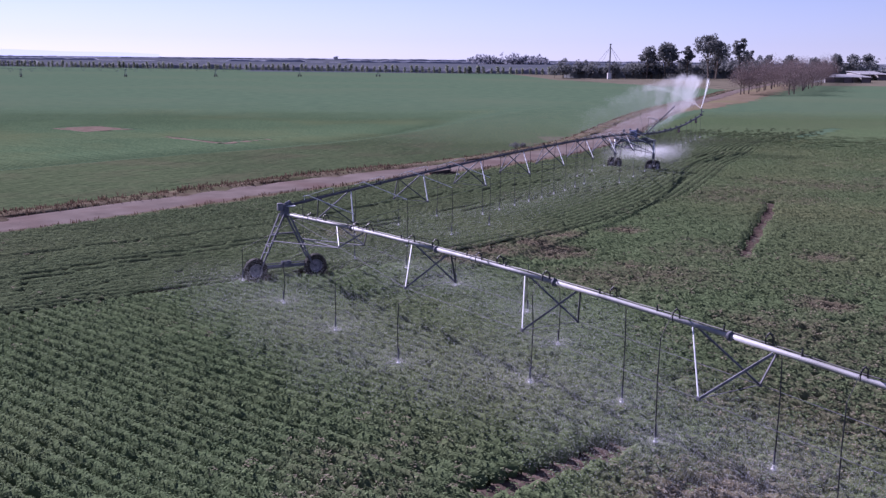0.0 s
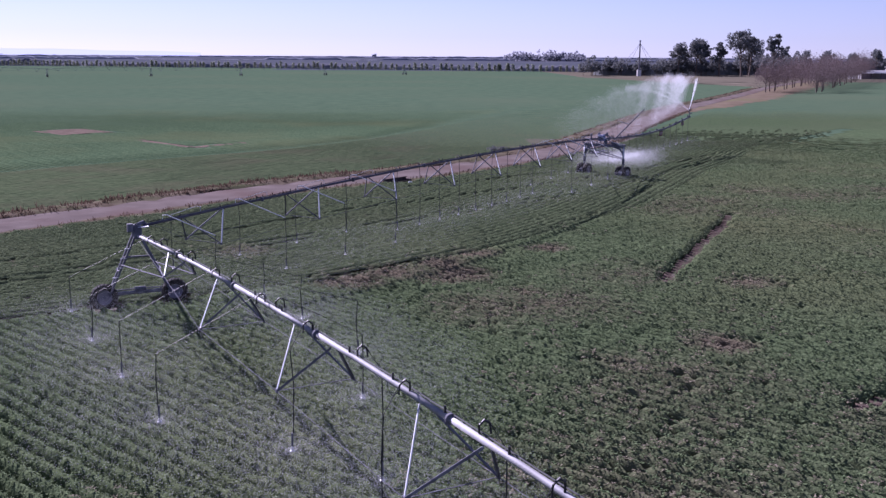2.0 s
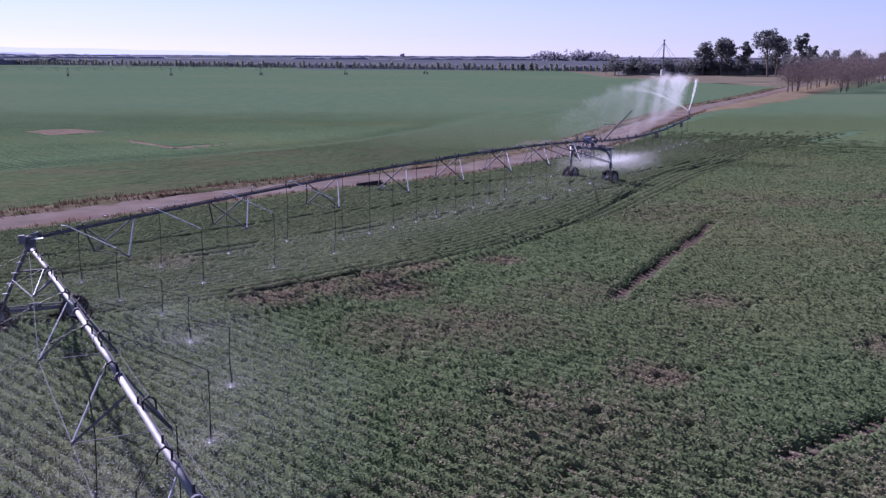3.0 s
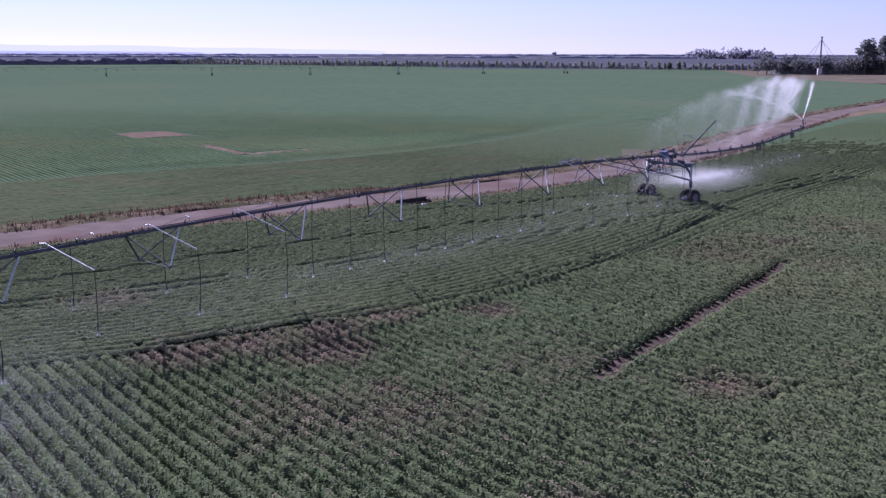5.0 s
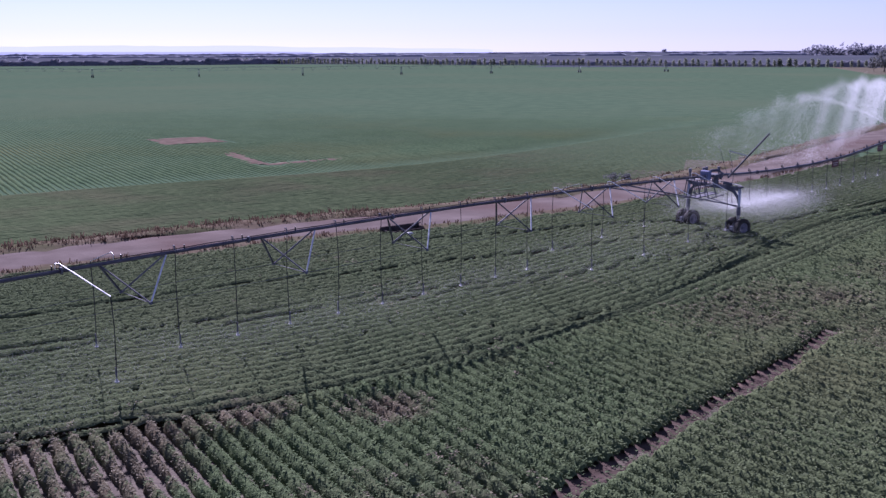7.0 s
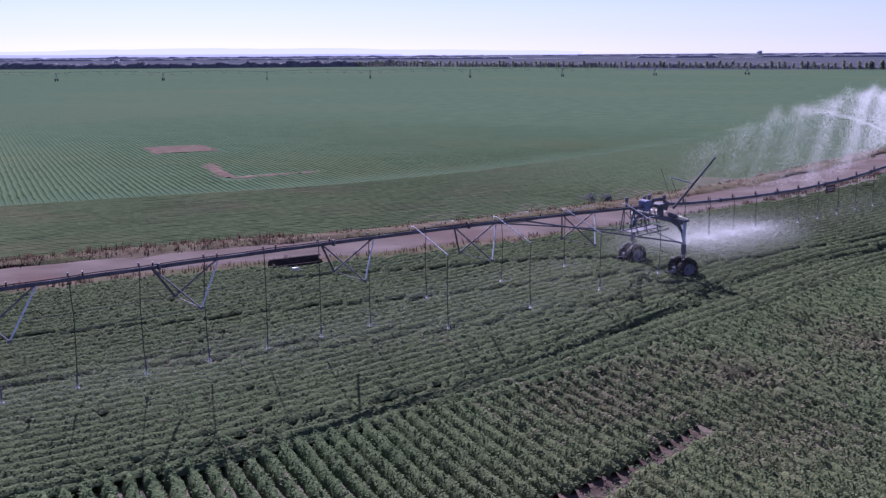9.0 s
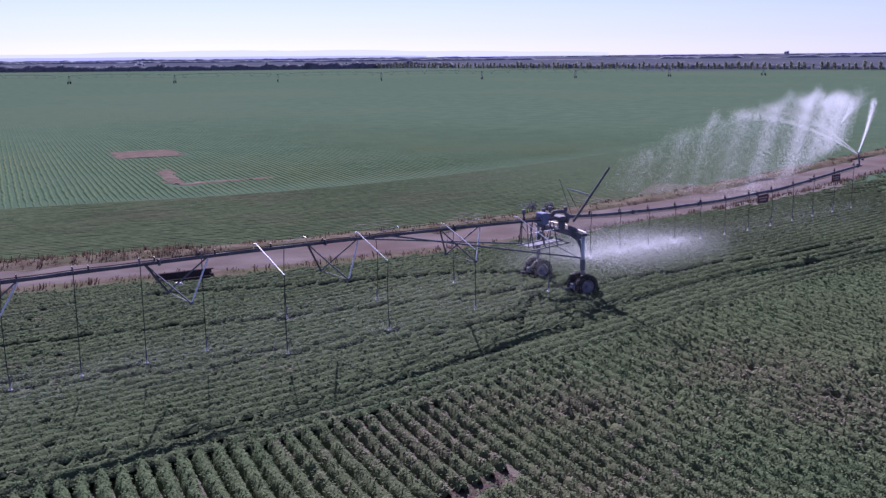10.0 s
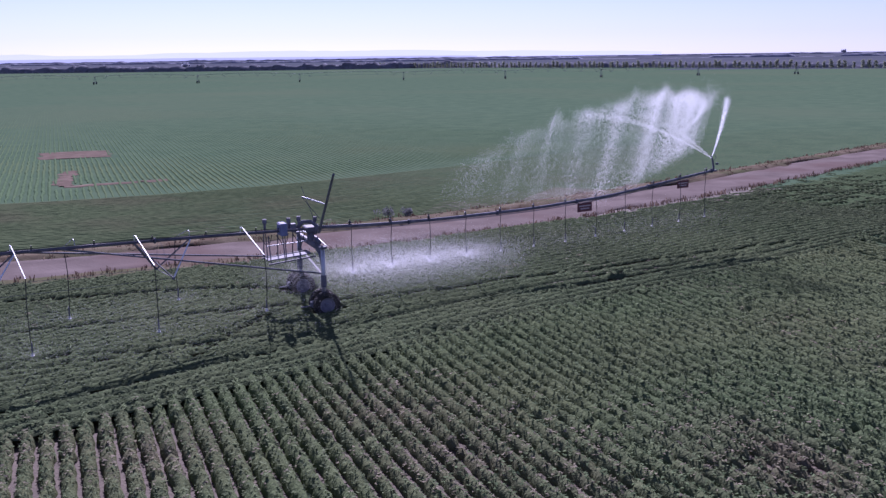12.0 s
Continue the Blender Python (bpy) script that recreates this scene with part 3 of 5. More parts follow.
def steering_tower(m):
    """The outer tower on two steered pairs of wheels; x runs from pair to pair."""
    t = thing("steering_tower", m, "galvanised steering tower with paired wheels, control box and leaning mast", "irrigation tower", "irrigation towers")
    half = 1.975
    for sx in (-1, 1):
        x = sx * half
        part("steering_post", Geo().tube([(x, 0, 0.75), (x, 0, 2.86)], [0.085, 0.085], 10), STEEL, t, smooth=True)
        part("post_sleeve", Geo().lathe([(0.09, 1.25), (0.12, 1.25), (0.12, 1.75), (0.09, 1.75)], (0, 0, 1), (x, 0, 0), 12), STEEL_DIM, t)
        part("post_cap", Geo().box((x, 0, 2.90), (0.34, 0.30, 0.10), bevel=0.02), STEEL_DIM, t)
        part("gusset", Geo().tube([(x, 0, 1.95), (x - sx * 0.12, 0, 2.30), (x - sx * 0.42, 0, 2.60), (x - sx * 0.9, 0, 2.72)], 0.085, 8), STEEL_DIM, t, smooth=True)
        for off in (-0.34, 0.34):
            wheel(t, (x + off, 0, 0.56), (1, 0, 0), 0.57, 0.32)
        part("axle", Geo().tube([(x - 0.45, 0, 0.56), (x + 0.45, 0, 0.56)], 0.06, 8), STEEL_DIM, t)
        part("fork", Geo().box((x, 0, 0.72), (0.30, 0.36, 0.22), bevel=0.04), STEEL_DIM, t)
        part("gearbox", Geo().box((x, -0.42, 0.56), (0.30, 0.34, 0.28), bevel=0.05), STEEL_DIM, t)
        part("tow_bar", Geo().tube([(x, -0.5, 0.5), (x, -1.0, 0.48)], 0.03, 6), STEEL_DIM, t)
    part("top_beam", Geo().box((0, 0, 2.78), (3.9, 0.16, 0.20), bevel=0.02), STEEL_DIM, t)
    # Added pale strip: paints the sunlit upper face of the beam.
    part("beam_top_glint", Geo().box((0, 0, 2.895), (3.5, 0.12, 0.02), bevel=0.004), RIM, t, "added pale strip painting the beam's sunlit top")
    part("lower_tie", Geo().angle_iron((-half, 0, 2.25), (half, 0, 1.72), 0.07), STEEL_DIM, t)
    for x in (-0.55, 0.85):
        part("platform_beam", Geo().angle_iron((x, -2.0, 2.15), (x, 0.0, 2.35), 0.07), STEEL_DIM, t)
        for y in (-1.9, -1.3, -0.65):
            part("platform_strut", Geo().angle_iron((x, y, 2.2), (x * 0.55, y, 3.30), 0.04), STEEL_DIM, t)
    part("walkway", Geo().box((0.15, -1.0, 2.30), (0.55, 1.9, 0.04), pose(0, 0, 0, 5), bevel=0.01), STEEL_DIM, t, "dim galvanised walkway plate")
    for x, y in ((-0.25, -1.95), (0.45, -1.95), (0.45, -1.15), (-0.25, -0.4)):
        part("hanger", Geo().tube([(x, y, 2.25), (x * 0.6, y, 3.35)], 0.025, 6), STEEL_DIM, t)
    part("guard_rail", Geo().tube([(0.45, -1.95, 2.85), (0.45, -0.3, 2.95)], 0.018, 6), STEEL, t)
    part("steering_rod", Geo().tube([(-half, 0.16, 2.96), (-0.4, 0.2, 3.05), (0.5, 0.2, 3.05), (half, 0.16, 2.96)], 0.025, 8), STEEL, t, "bright steering rod")
    part("steering_motor", Geo().tube([(0.75, 0.05, 3.02), (1.3, 0.05, 2.98)], 0.10, 10), STEEL_DIM, t)
    for y in (-1.7, -1.0, -0.3):
        part("cable_loop", Geo().tube([(0.3, y, 3.3), (0.42, y - 0.1, 3.0), (0.35, y - 0.3, 2.92), (0.25, y - 0.5, 3.25)], 0.018, 5), HOSE, t)
    part("riser", Geo().tube([(0.15, 0, 2.9), (0.15, 0, 3.35)], 0.16, 12), STEEL_DIM, t)
    part("pivot_yoke", Geo().box((0.0, 0, 3.38), (0.75, 0.45, 0.22), bevel=0.04), STEEL_DIM, t)
    part("swing_joint", Geo().tube([(0.35, 0.15, 3.2), (0.45, 0.2, 3.55), (0.3, 0.0, 3.72), (0.05, -0.3, 3.70), (0.0, -0.6, 3.4)], 0.09, 8), STEEL_DIM, t, smooth=True)
    box = part("control_box", Geo().box((0.55, -1.30, 3.55), (0.62, 0.30, 0.52), bevel=0.03), BOXPAINT, t, "blue-grey steel control box")
    part("box_door", Geo().box((0.55, -1.46, 3.55), (0.54, 0.02, 0.44), bevel=0.006), BOXPAINT, box)
    part("box_latch", Geo().box((0.76, -1.48, 3.55), (0.03, 0.02, 0.10), bevel=0.004), STEEL, box, "steel latch")
    part("side_box", Geo().box((0.15, -0.75, 3.50), (0.28, 0.22, 0.36), bevel=0.02), RIM, t, "small grey junction box")
    for x, y in ((-0.1, -1.9), (0.0, -0.9), (0.15, 0.2), (-0.25, -0.4)):
        part("valve", Geo().lathe([(0.02, 0.30), (0.09, 0.28), (0.09, 0.12), (0.05, 0.05), (0.05, -0.25)], (0, 0, 1), (x, y, 3.62), 10), STEEL_DIM, t)
    inv = m.inverted()
    foot, tip = inv @ Vector((23.45, 89.25, 3.35)), inv @ Vector((25.50, 87.20, 6.10))
    part("mast", Geo().tube([foot, tip], [0.06, 0.05], 8), STEEL_DIM, t, "dark leaning steel mast")
    mid = foot.lerp(tip, 0.50)
    arm = mid + (inv.to_3x3() @ Vector((-1.05, -0.15, 0.28)))
    part("mast_arm", Geo().tube([mid, arm], 0.03, 6), STEEL, t, "bright steel mast arm")
    part("aerial", Geo().tube([foot, foot + inv.to_3x3() @ Vector((-0.62, -0.28, 1.95))], 0.012, 5), STEEL_DIM, t)
    part("mast_stay", Geo().tube([foot + Vector((0.1, 0.4, 0.1)), arm], 0.012, 5), STEEL_DIM, t)
    for sx, far in ((-1, 12.2), (1, 10.8)):
        a = Vector((sx * half * 0.97, 0, 1.80))
        b = inv @ (TOWER_OUT - Vector((0.5245, 0.8514, 0)) * far + Vector((0.8514, -0.5245, 0)) * (1.22 + sx * 0.1) + Vector((0, 0, 4.0)))
        part("span_brace", Geo().tube([a, b], 0.035, 8), STEEL_DIM, t)
    return t


U_OUT = Vector((0.5245, 0.8514, 0))
U_IN = Vector((0.4615, -0.8871, 0))
ANG_OUT, ANG_IN = math.degrees(math.atan2(U_OUT.y, U_OUT.x)), math.degrees(math.atan2(U_IN.y, U_IN.x))
L_OUT, L_IN = 53.2, 53.2
M_OUT = pose(*TOWER_IN, 0, 0, ANG_OUT)
M_IN = pose(*TOWER_IN, 0, 0, ANG_IN)
irrigation_span(M_OUT, L_OUT, [3.4, 9.6, 15.8, 21.7, 27.5, 33.8, 40.1, 46.6], "bowed galvanised corner-arm pipe on V trusses above the crop", 0.9, 6.5, PIPE_DARK, reach=1.1, rise=0.88, bend=1.85)
irrigation_span(M_IN, L_IN, [6.9, 13.1, 19.9, 26.7, 33.5, 40.3, 47.1], "bright galvanised pivot pipe on V trusses above the crop", 0.8, 0.8, PIPE_BRIGHT, 3.05, 1.0, 1.2, 0.88, -1)
drive_tower(pose(*TOWER_IN, 0, 0, 23.85), "galvanised A-frame drive tower on two tractor wheels where the pipes meet",
            [((0.72, -0.2, 1.9), TOWER_IN + U_IN * 6.9 + Vector((0.5, 0.26, 0)) * sd + Vector((0, 0, 2.70))) for sd in (-1, 1)]
            + [((-0.72, -0.2, 1.9), TOWER_IN + U_IN * 6.9 + Vector((-0.5, -0.26, 2.70)))])
drive_tower(pose(*(TOWER_IN + U_IN * L_IN), 0, 0, 28), "galvanised A-frame drive tower on two tractor wheels in the crop")
steering_tower(pose(*TOWER_OUT, 0, 0, -42.76))


def overhang_z(s):
    """Height of the overhanging pipe, s metres past the outer tower."""
    return float(np.interp(s, [0, 3, 7, 12, 17, 20, 24.9], [3.42, 3.22, 3.10, 3.08, 3.25, 3.52, 4.00]))


def overhang():
    m = pose(*TOWER_OUT, 0, 0, ANG_OUT)
    t = thing("overhang_pipe", m, "slim dark overhang pipe with stay cables beyond the steering tower", "irrigation pipe")
    cuts = [0.2, 5.0, 10.0, 15.0, 20.0, 24.9]
    for a, b in zip(cuts[:-1], cuts[1:]):
        part("pipe_section", Geo().tube([(s, 0, overhang_z(s)) for s in np.linspace(a, b, 5)], 0.075, 10), STEEL_DIM, t, smooth=True)
        part("flange", Geo().lathe([(0.07, -0.04), (0.12, -0.04), (0.12, 0.04), (0.07, 0.04)], (1, 0, 0), (b - 0.05, 0, overhang_z(b)), 10), STEEL_DIM, t)
    for side in (-1, 1):
        part("stay_cable", Geo().tube([(s, side * 0.16 * (1 - s / 25), overhang_z(s) - 0.13) for s in np.linspace(0.3, 24.5, 9)], 0.012, 5), STEEL_DIM, t)
    for s in np.arange(1.9, 24.5, 2.05):
        part("outlet", Geo().tube([(s, 0, overhang_z(s)), (s, 0, overhang_z(s) + 0.2), (s + 0.06, 0.05, overhang_z(s) + 0.26), (s + 0.1, 0.1, overhang_z(s) + 0.1)], 0.03, 6), HOSE, t)
    return t


overhang()


def sprinkler_drop(top, side, arm, bottom, droop=0.1, boom_mat=STEEL, boom_r=0.018):
    """A gooseneck from the pipe, a boom out to one side, a hose down to a nozzle."""
    t = thing("sprinkler_drop", Matrix.Translation((top.x, top.y, 0)), "black sprinkler hose with nozzle hanging from the pipe", "sprinkler", "sprinkler drops")
    z = top.z
    o = side * arm
    if arm > 0.2:
        part("boom", Geo().tube([Vector((0, 0, z + 0.08)), Vector((0, 0, z + 0.26)), side * 0.2 + Vector((0, 0, z + 0.28)), side * arm + Vector((0, 0, z - droop))], boom_r, 6), boom_mat, t, "thin boom pipe")
        start = o + Vector((0, 0, z - droop))
        if boom_mat is HOSE:
            part("gooseneck", Geo().tube([side * 0.02 + Vector((0, 0, z + 0.05)), side * 0.02 + Vector((0, 0, z + 0.22)), side * 0.12 + Vector((0, 0, z + 0.30)),
                                          side * 0.24 + Vector((0, 0, z + 0.22)), side * 0.26 + Vector((0, 0, z + 0.02))], 0.022, 6), HOSE, t)
    else:
        part("gooseneck", Geo().tube([Vector((0, 0, z + 0.08)), Vector((0, 0, z + 0.22)), side * 0.08 + Vector((0, 0, z + 0.22)), side * 0.12 + Vector((0, 0, z))], 0.022, 6), STEEL_DIM, t)
        start = side * 0.12 + Vector((0, 0, z))
    end = Vector((start.x, start.y, bottom))
    sway = Vector((random.uniform(-0.06, 0.06), random.uniform(-0.06, 0.06), 0))
    part("hose", Geo().tube([start, start.lerp(end, 0.35) + sway, start.lerp(end, 0.75) + sway * 0.6, end], 0.015, 6), HOSE, t)
    part("weight", Geo().tube([end + Vector((0, 0, 0.45)), end + Vector((0, 0, 0.12))], 0.026, 8), STEEL_DIM, t)
    part("nozzle", Geo().lathe([(0.015, 0.10), (0.03, 0.08), (0.03, 0.02), (0.065, 0.0), (0.065, -0.02), (0.01, -0.03)], (0, 0, 1), end, 10), NOZZLE, t)
    return Vector((top.x + end.x, top.y + end.y, bottom))


random.seed(11)
nozzles_near, nozzles_arm, nozzles_end = [], [], []
side_in, side_out = Vector((-U_IN.y, U_IN.x, 0)), Vector((U_OUT.y, -U_OUT.x, 0))
near_drops = [(3.2, -3.2), (7.6, -3.2), (12.0, -3.1), (16.3, -3.0), (4.2, 4.0), (8.2, 4.1), (13.2, 4.1), (17.1, 2.5)] + [(19.8 + 2.6 * k, -0.6 if k % 2 == 0 else 0.6) for k in range(12)]
for s, out in near_drops:
    p = TOWER_IN + U_IN * s
    p.z = bow(s, L_IN, 3.05, 0.88)
    nozzles_near.append(sprinkler_drop(p, side_in * (1 if out > 0 else -1), abs(out), 0.95, 1.0 if abs(out) > 1 else 0.35, HOSE, 0.008))
drops = [(1.3 + 4.0 * k, 1) for k in range(4)] + [(3.3 + 3.95 * k, -1) for k in range(4)] + [(17.2 + 2.18 * k, 0) for k in range(9)]
drops += [(36.7 + 4.4 * k, 1) for k in range(4)] + [(38.9 + 4.4 * k, -1) for k in range(3)]
for s, way in sorted(drops):
    p = TOWER_IN + U_OUT * s + side_out * (1.85 * 4 * s * (L_OUT - s) / L_OUT ** 2)
    p.z = bow(s, L_OUT, 3.40, 0.88)
    arm, droop = {1: (2.3, 0.5), -1: (1.8, 0.25), 0: (0.1, 0.1)}[way]
    out = side_out * (way or 1) + (U_OUT * 0.3 if way == 1 and s < 17 else Vector((0, 0, 0)))
    nozzles_arm.append(sprinkler_drop(p, out, arm, 0.9, droop, ZINC if way == 1 else STEEL, 0.019 if way == 1 else 0.013))
for k in range(12):
    s = 1.95 + 2.03 * k
    p = TOWER_OUT + U_OUT * s
    p.z = overhang_z(s) - 0.02
    nozzles_end.append(sprinkler_drop(p, side_out, 0.1, 1.22 + 0.05 * max(0, k - 6)))


def end_gun():
    m = pose(*(TOWER_OUT + U_OUT * 25.0), 0, 0, 0)
    t = thing("end_gun", m, "dark end-gun sprinkler on the tip of the overhang pipe", "sprinkler")
    part("riser", Geo().tube([(0, 0, 3.95), (0, 0, 4.28)], 0.06, 8), STEEL_DIM, t)
    part("barrel", Geo().tube([(0, 0, 4.25), (-0.04, -0.01, 4.45), (-0.12, -0.05, 4.85)], [0.06, 0.055, 0.03], 8), STEEL_DIM, t)
    part("rocker_arm", Geo().tube([(-0.05, 0.0, 4.45), (0.12, 0.05, 4.75), (0.02, 0.0, 4.95)], 0.018, 6), STEEL_DIM, t)
    part("counterweight", Geo().box((0.18, 0.04, 4.38), (0.16, 0.10, 0.12), bevel=0.02), STEEL_DIM, t)
    part("bracket", Geo().box((0, 0, 4.0), (0.35, 0.3, 0.08), bevel=0.015), STEEL_DIM, t)
    return t


end_gun()


def sign_board(s, w, h):
    m = pose(*(TOWER_OUT + U_OUT * s), 0, 0, ANG_OUT)
    t = thing("sign_board", m, "dark red sign board hanging under the overhang pipe", "sign", "sign boards")
    z = overhang_z(s)
    part("board", Geo().box((0, 0, z - 0.14 - h / 2), (w, 0.025, h), bevel=0.006), SIGNRED, t)
    for k, f in enumerate((0.78, 0.6)):
        part("lettering", Geo().box((0, -0.016, z - 0.14 - h * (0.35 + 0.3 * k)), (w * f, 0.006, h * 0.14)), SIGNMARK, t, "faded unreadable lettering bar")
        part("lettering", Geo().box((0, 0.016, z - 0.14 - h * (0.35 + 0.3 * k)), (w * f, 0.006, h * 0.14)), SIGNMARK, t, "faded unreadable lettering bar")
    for sx in (-1, 1):
        part("hanger", Geo().tube([(sx * w * 0.42, 0, z + 0.02), (sx * w * 0.42, 0, z - 0.18)], 0.012, 5), STEEL_DIM, t)


sign_board(15.5, 0.98, 0.46)
sign_board(22.6, 0.88, 0.42)


# ---- water ----
def droplets(name, pts, sizes, label, mat=WATER, falling=None):
    """One cloud of very small drops, each a tumbling speck or a thin falling streak."""
    rng = np.random.default_rng(len(pts))
    n = len(pts)
    a = rng.normal(size=(n, 3))
    a /= np.linalg.norm(a, axis=1)[:, None]
    b = np.cross(a, rng.normal(size=(n, 3)))
    b /= np.linalg.norm(b, axis=1)[:, None]
    s = np.asarray(sizes)[:, None]
    if falling is not None:
        a = np.array(falling) + 0.12 * rng.normal(size=(n, 3))
        b = np.cross(a, rng.normal(size=(n, 3)))
        b /= np.linalg.norm(b, axis=1)[:, None] * 3.2
        a = a * 3.2
    co = np.stack([pts + a * s, pts - a * s * 0.5 + b * s * 0.87, pts - a * s * 0.5 - b * s * 0.87], 1)
    me = bpy.data.meshes.new(name)
    me.vertices.add(n * 3)
    me.vertices.foreach_set("co", co.reshape(-1).astype(np.float32))
    me.loops.add(n * 3)
    me.loops.foreach_set("vertex_index", np.arange(n * 3, dtype=np.int32))
    me.polygons.add(n)
    me.polygons.foreach_set("loop_start", np.arange(0, n * 3, 3, dtype=np.int32))
    me.materials.append(mat)
    me.update(calc_edges=True)
    return tagged(new(name, me), label, "water spray", kind="stuff")


def sprinkler_mist(p, n, reach, seed, size, lift=0.0, wind=(0.35, -0.2)):
    """Drops thrown flat from a nozzle plate, falling and drifting."""
    rng = np.random.default_rng(seed)
    r = reach * rng.uniform(0, 1, n) ** 0.75
    core = rng.uniform(0, 1, n) < 0.006
    r = np.where(core, 0.14 * rng.uniform(0, 1, n), r)
    a = rng.uniform(0, 2 * math.pi, n)
    f = r / reach
    z = p.z + (0.1 + lift * rng.uniform(0, 1, n)) * np.sqrt(f) - (p.z - 0.35) * f * rng.uniform(0.0, 1.25, n) + 0.05 * rng.normal(size=n)
    drift = f * rng.uniform(0, 1.6, n)
    pts = np.stack([p.x + r * np.cos(a) + wind[0] * drift, p.y + r * np.sin(a) + wind[1] * drift, np.maximum(z, 0.3)], 1)
    droplets("sprinkler_spray", pts, size * rng.uniform(0.6, 1.5, n), "fine white spray of water round a sprinkler nozzle", MIST)


for k, p in enumerate(nozzles_near):
    if k < 14:
        sprinkler_mist(p, 15000 if k in (0, 4) else 24000, 3.8, 100 + k, 0.0073, 0.5)
for k, p in enumerate(nozzles_arm):
    sprinkler_mist(p, 6000 if k < 6 or k > 17 else 4000, 3.2, 200 + k, 0.0062, 0.4)
for k, p in enumerate(nozzles_end):
    sprinkler_mist(p, 72000 if k < 4 else 2500, 3.6, 300 + k, 0.0072, 1.1, (-0.8, -0.6))


def gun_spray():
    """The jet of the end gun and the curtain that falls from it."""
    rng = np.random.default_rng(77)
    g = TOWER_OUT + U_OUT * 25.0
    g = np.array((g.x - 0.12, g.y - 0.05, 4.70))
    way = np.array((-0.97, -0.24, 0))
    across = np.array((-way[1], way[0], 0))
    up = np.array((0, 0, 1))

    def crest(d):
        """Height of the water's upper edge, d metres out."""
        return 8.2 - 0.030 * np.maximum(d - 2.5, 0) ** 2

    def jet(end, bend, n, spread):
        """Drops along one pulse of water from the nozzle to its tip."""
        f = rng.uniform(0, 1, n) ** 0.8
        p = g + np.array(end) * f[:, None] + np.array(bend) * (f * (1 - f))[:, None]
        return p + rng.normal(size=(n, 3)) * (0.015 + spread * f ** 1.5)[:, None]

    pulses = jet(way * -0.75 + up * 3.3, way * -0.3, 6000, 0.09)
    arc = np.concatenate([jet(way * 7.6 + up * 2.4, up * 2.6, 7000, 0.20), jet(way * 4.4 + up * 2.6, up * 1.4, 3500, 0.26), jet(way * -1.1 + up * 1.8, way * -0.1, 5000, 0.34) + way * 1.1 + up * 1.9])

    def curtain(n, loose_share):
        """Falling water: a column under each pulse thrown out by the gun, and loose drops between them."""
        cols = np.array([1.1, 1.9, 3.0, 5.0, 6.8, 8.6, 10.4, 12.6])
        wt = np.exp(-cols / 3.8) * np.array([0.7, 0.5, 1.1, 1.2, 0.9, 1.0, 1.0, 1.0])
        d = rng.choice(cols, n, p=wt / wt.sum()) + rng.choice(np.array((0.25, 0.42, 0.75)), n) * rng.normal(size=n)
        d = np.where(rng.uniform(0, 1, n) < loose_share, 0.4 + rng.exponential(4.6, n) % 14.0, d)
        d = np.abs(d)
        fall = rng.uniform(0, 1, n) ** 1.55 * np.clip(0.42 + 0.13 * d, 0, 1)
        ragged = (0.7 + 0.12 * np.clip(d, 0, 8)) * (smooth_noise(d * 2 + 40, d * 0 + 7.0, 1.1, 29) - 0.6)
        z = 2.2 + (crest(d) + ragged - 2.2) * (1 - fall) + 0.22 * rng.normal(size=n)
        p = g + way * (d + 1.3 * fall)[:, None] + across * (rng.normal(size=n) * (0.12 + 0.10 * d))[:, None]
        p[:, 2] = np.maximum(z, 0.15)
        return p

    drops_at = np.concatenate([curtain(178000, 0.30), arc])
    droplets("end_gun_jet", pulses, 0.012 * rng.uniform(0.6, 1.4, len(pulses)), "white water jets shooting up from the end gun")
    droplets("end_gun_spray", drops_at, 0.0112 * rng.uniform(0.5, 1.5, len(drops_at)), "white curtain of water drops falling from the end-gun jets", MIST, way * 0.3 - up)


gun_spray()


# ---- crops ----
ROW, ROW_N = np.array((0.72, -0.694)), np.array((0.694, 0.72))
DRY = [(3.4, 48.6, 2.4), (5.4, 50.2, 2.3), (7.6, 52.4, 2.1), (9.6, 54.6, 1.6), (8.2, 49.6, 2.4), (11.2, 46.0, 1.3), (17.5, 38.0, 1.7), (7.0, 20.0, 3.0), (13.5, 56.0, 1.6),
       (22, 48, 1.8), (27, 41, 2.2), (-3.0, 55.0, 2.5)]


PALE = [(24.0, 69.5, 4.0), (28.0, 73.5, 4.0), (32.0, 79.0, 4.0), (30.0, 69.0, 3.5), (12.0, 44.0, 5.0), (16.0, 49.0, 4.0), (36.0, 77.0, 4.5), (42.0, 80.0, 4.5), (25.0, 73.0, 4.0), (15.0, 33.0, 6.0), (21.0, 29.0, 6.0), (12.0, 26.0, 6.0)]


def headland_edge(y):
    """How far the closed headland canopy reaches past the wheel track."""
    return np.interp(y, [53, 60, 66, 72, 78, 90, 110, 120], [0, 0.6, 1.1, 1.7, 2.1, 2.2, 1.8, 0])


def dryness(x, y):
    d = np.zeros_like(x)
    for bx, by, r in DRY:
        d = np.maximum(d, 1.15 - np.hypot(x - bx, y - by) / r)
    for bx, by, r in PALE:
        d = np.maximum(d, 0.42 * (1.15 - np.hypot(x - bx, y - by) / r))
    n = smooth_noise(x + 200, y + 200, 2.3, 5) * 0.6 + smooth_noise(x + 200, y + 200, 0.9, 6) * 0.4
    return np.clip(d, 0, 1) * (0.35 + n) + 0.6 * np.clip(smooth_noise((x * ROW[0] + y * ROW[1]) * 0.5 + 300, (x * ROW_N[0] + y * ROW_N[1]) * 1.6 + 300, 4.0, 7) - 0.66, 0, 1) * n * 2


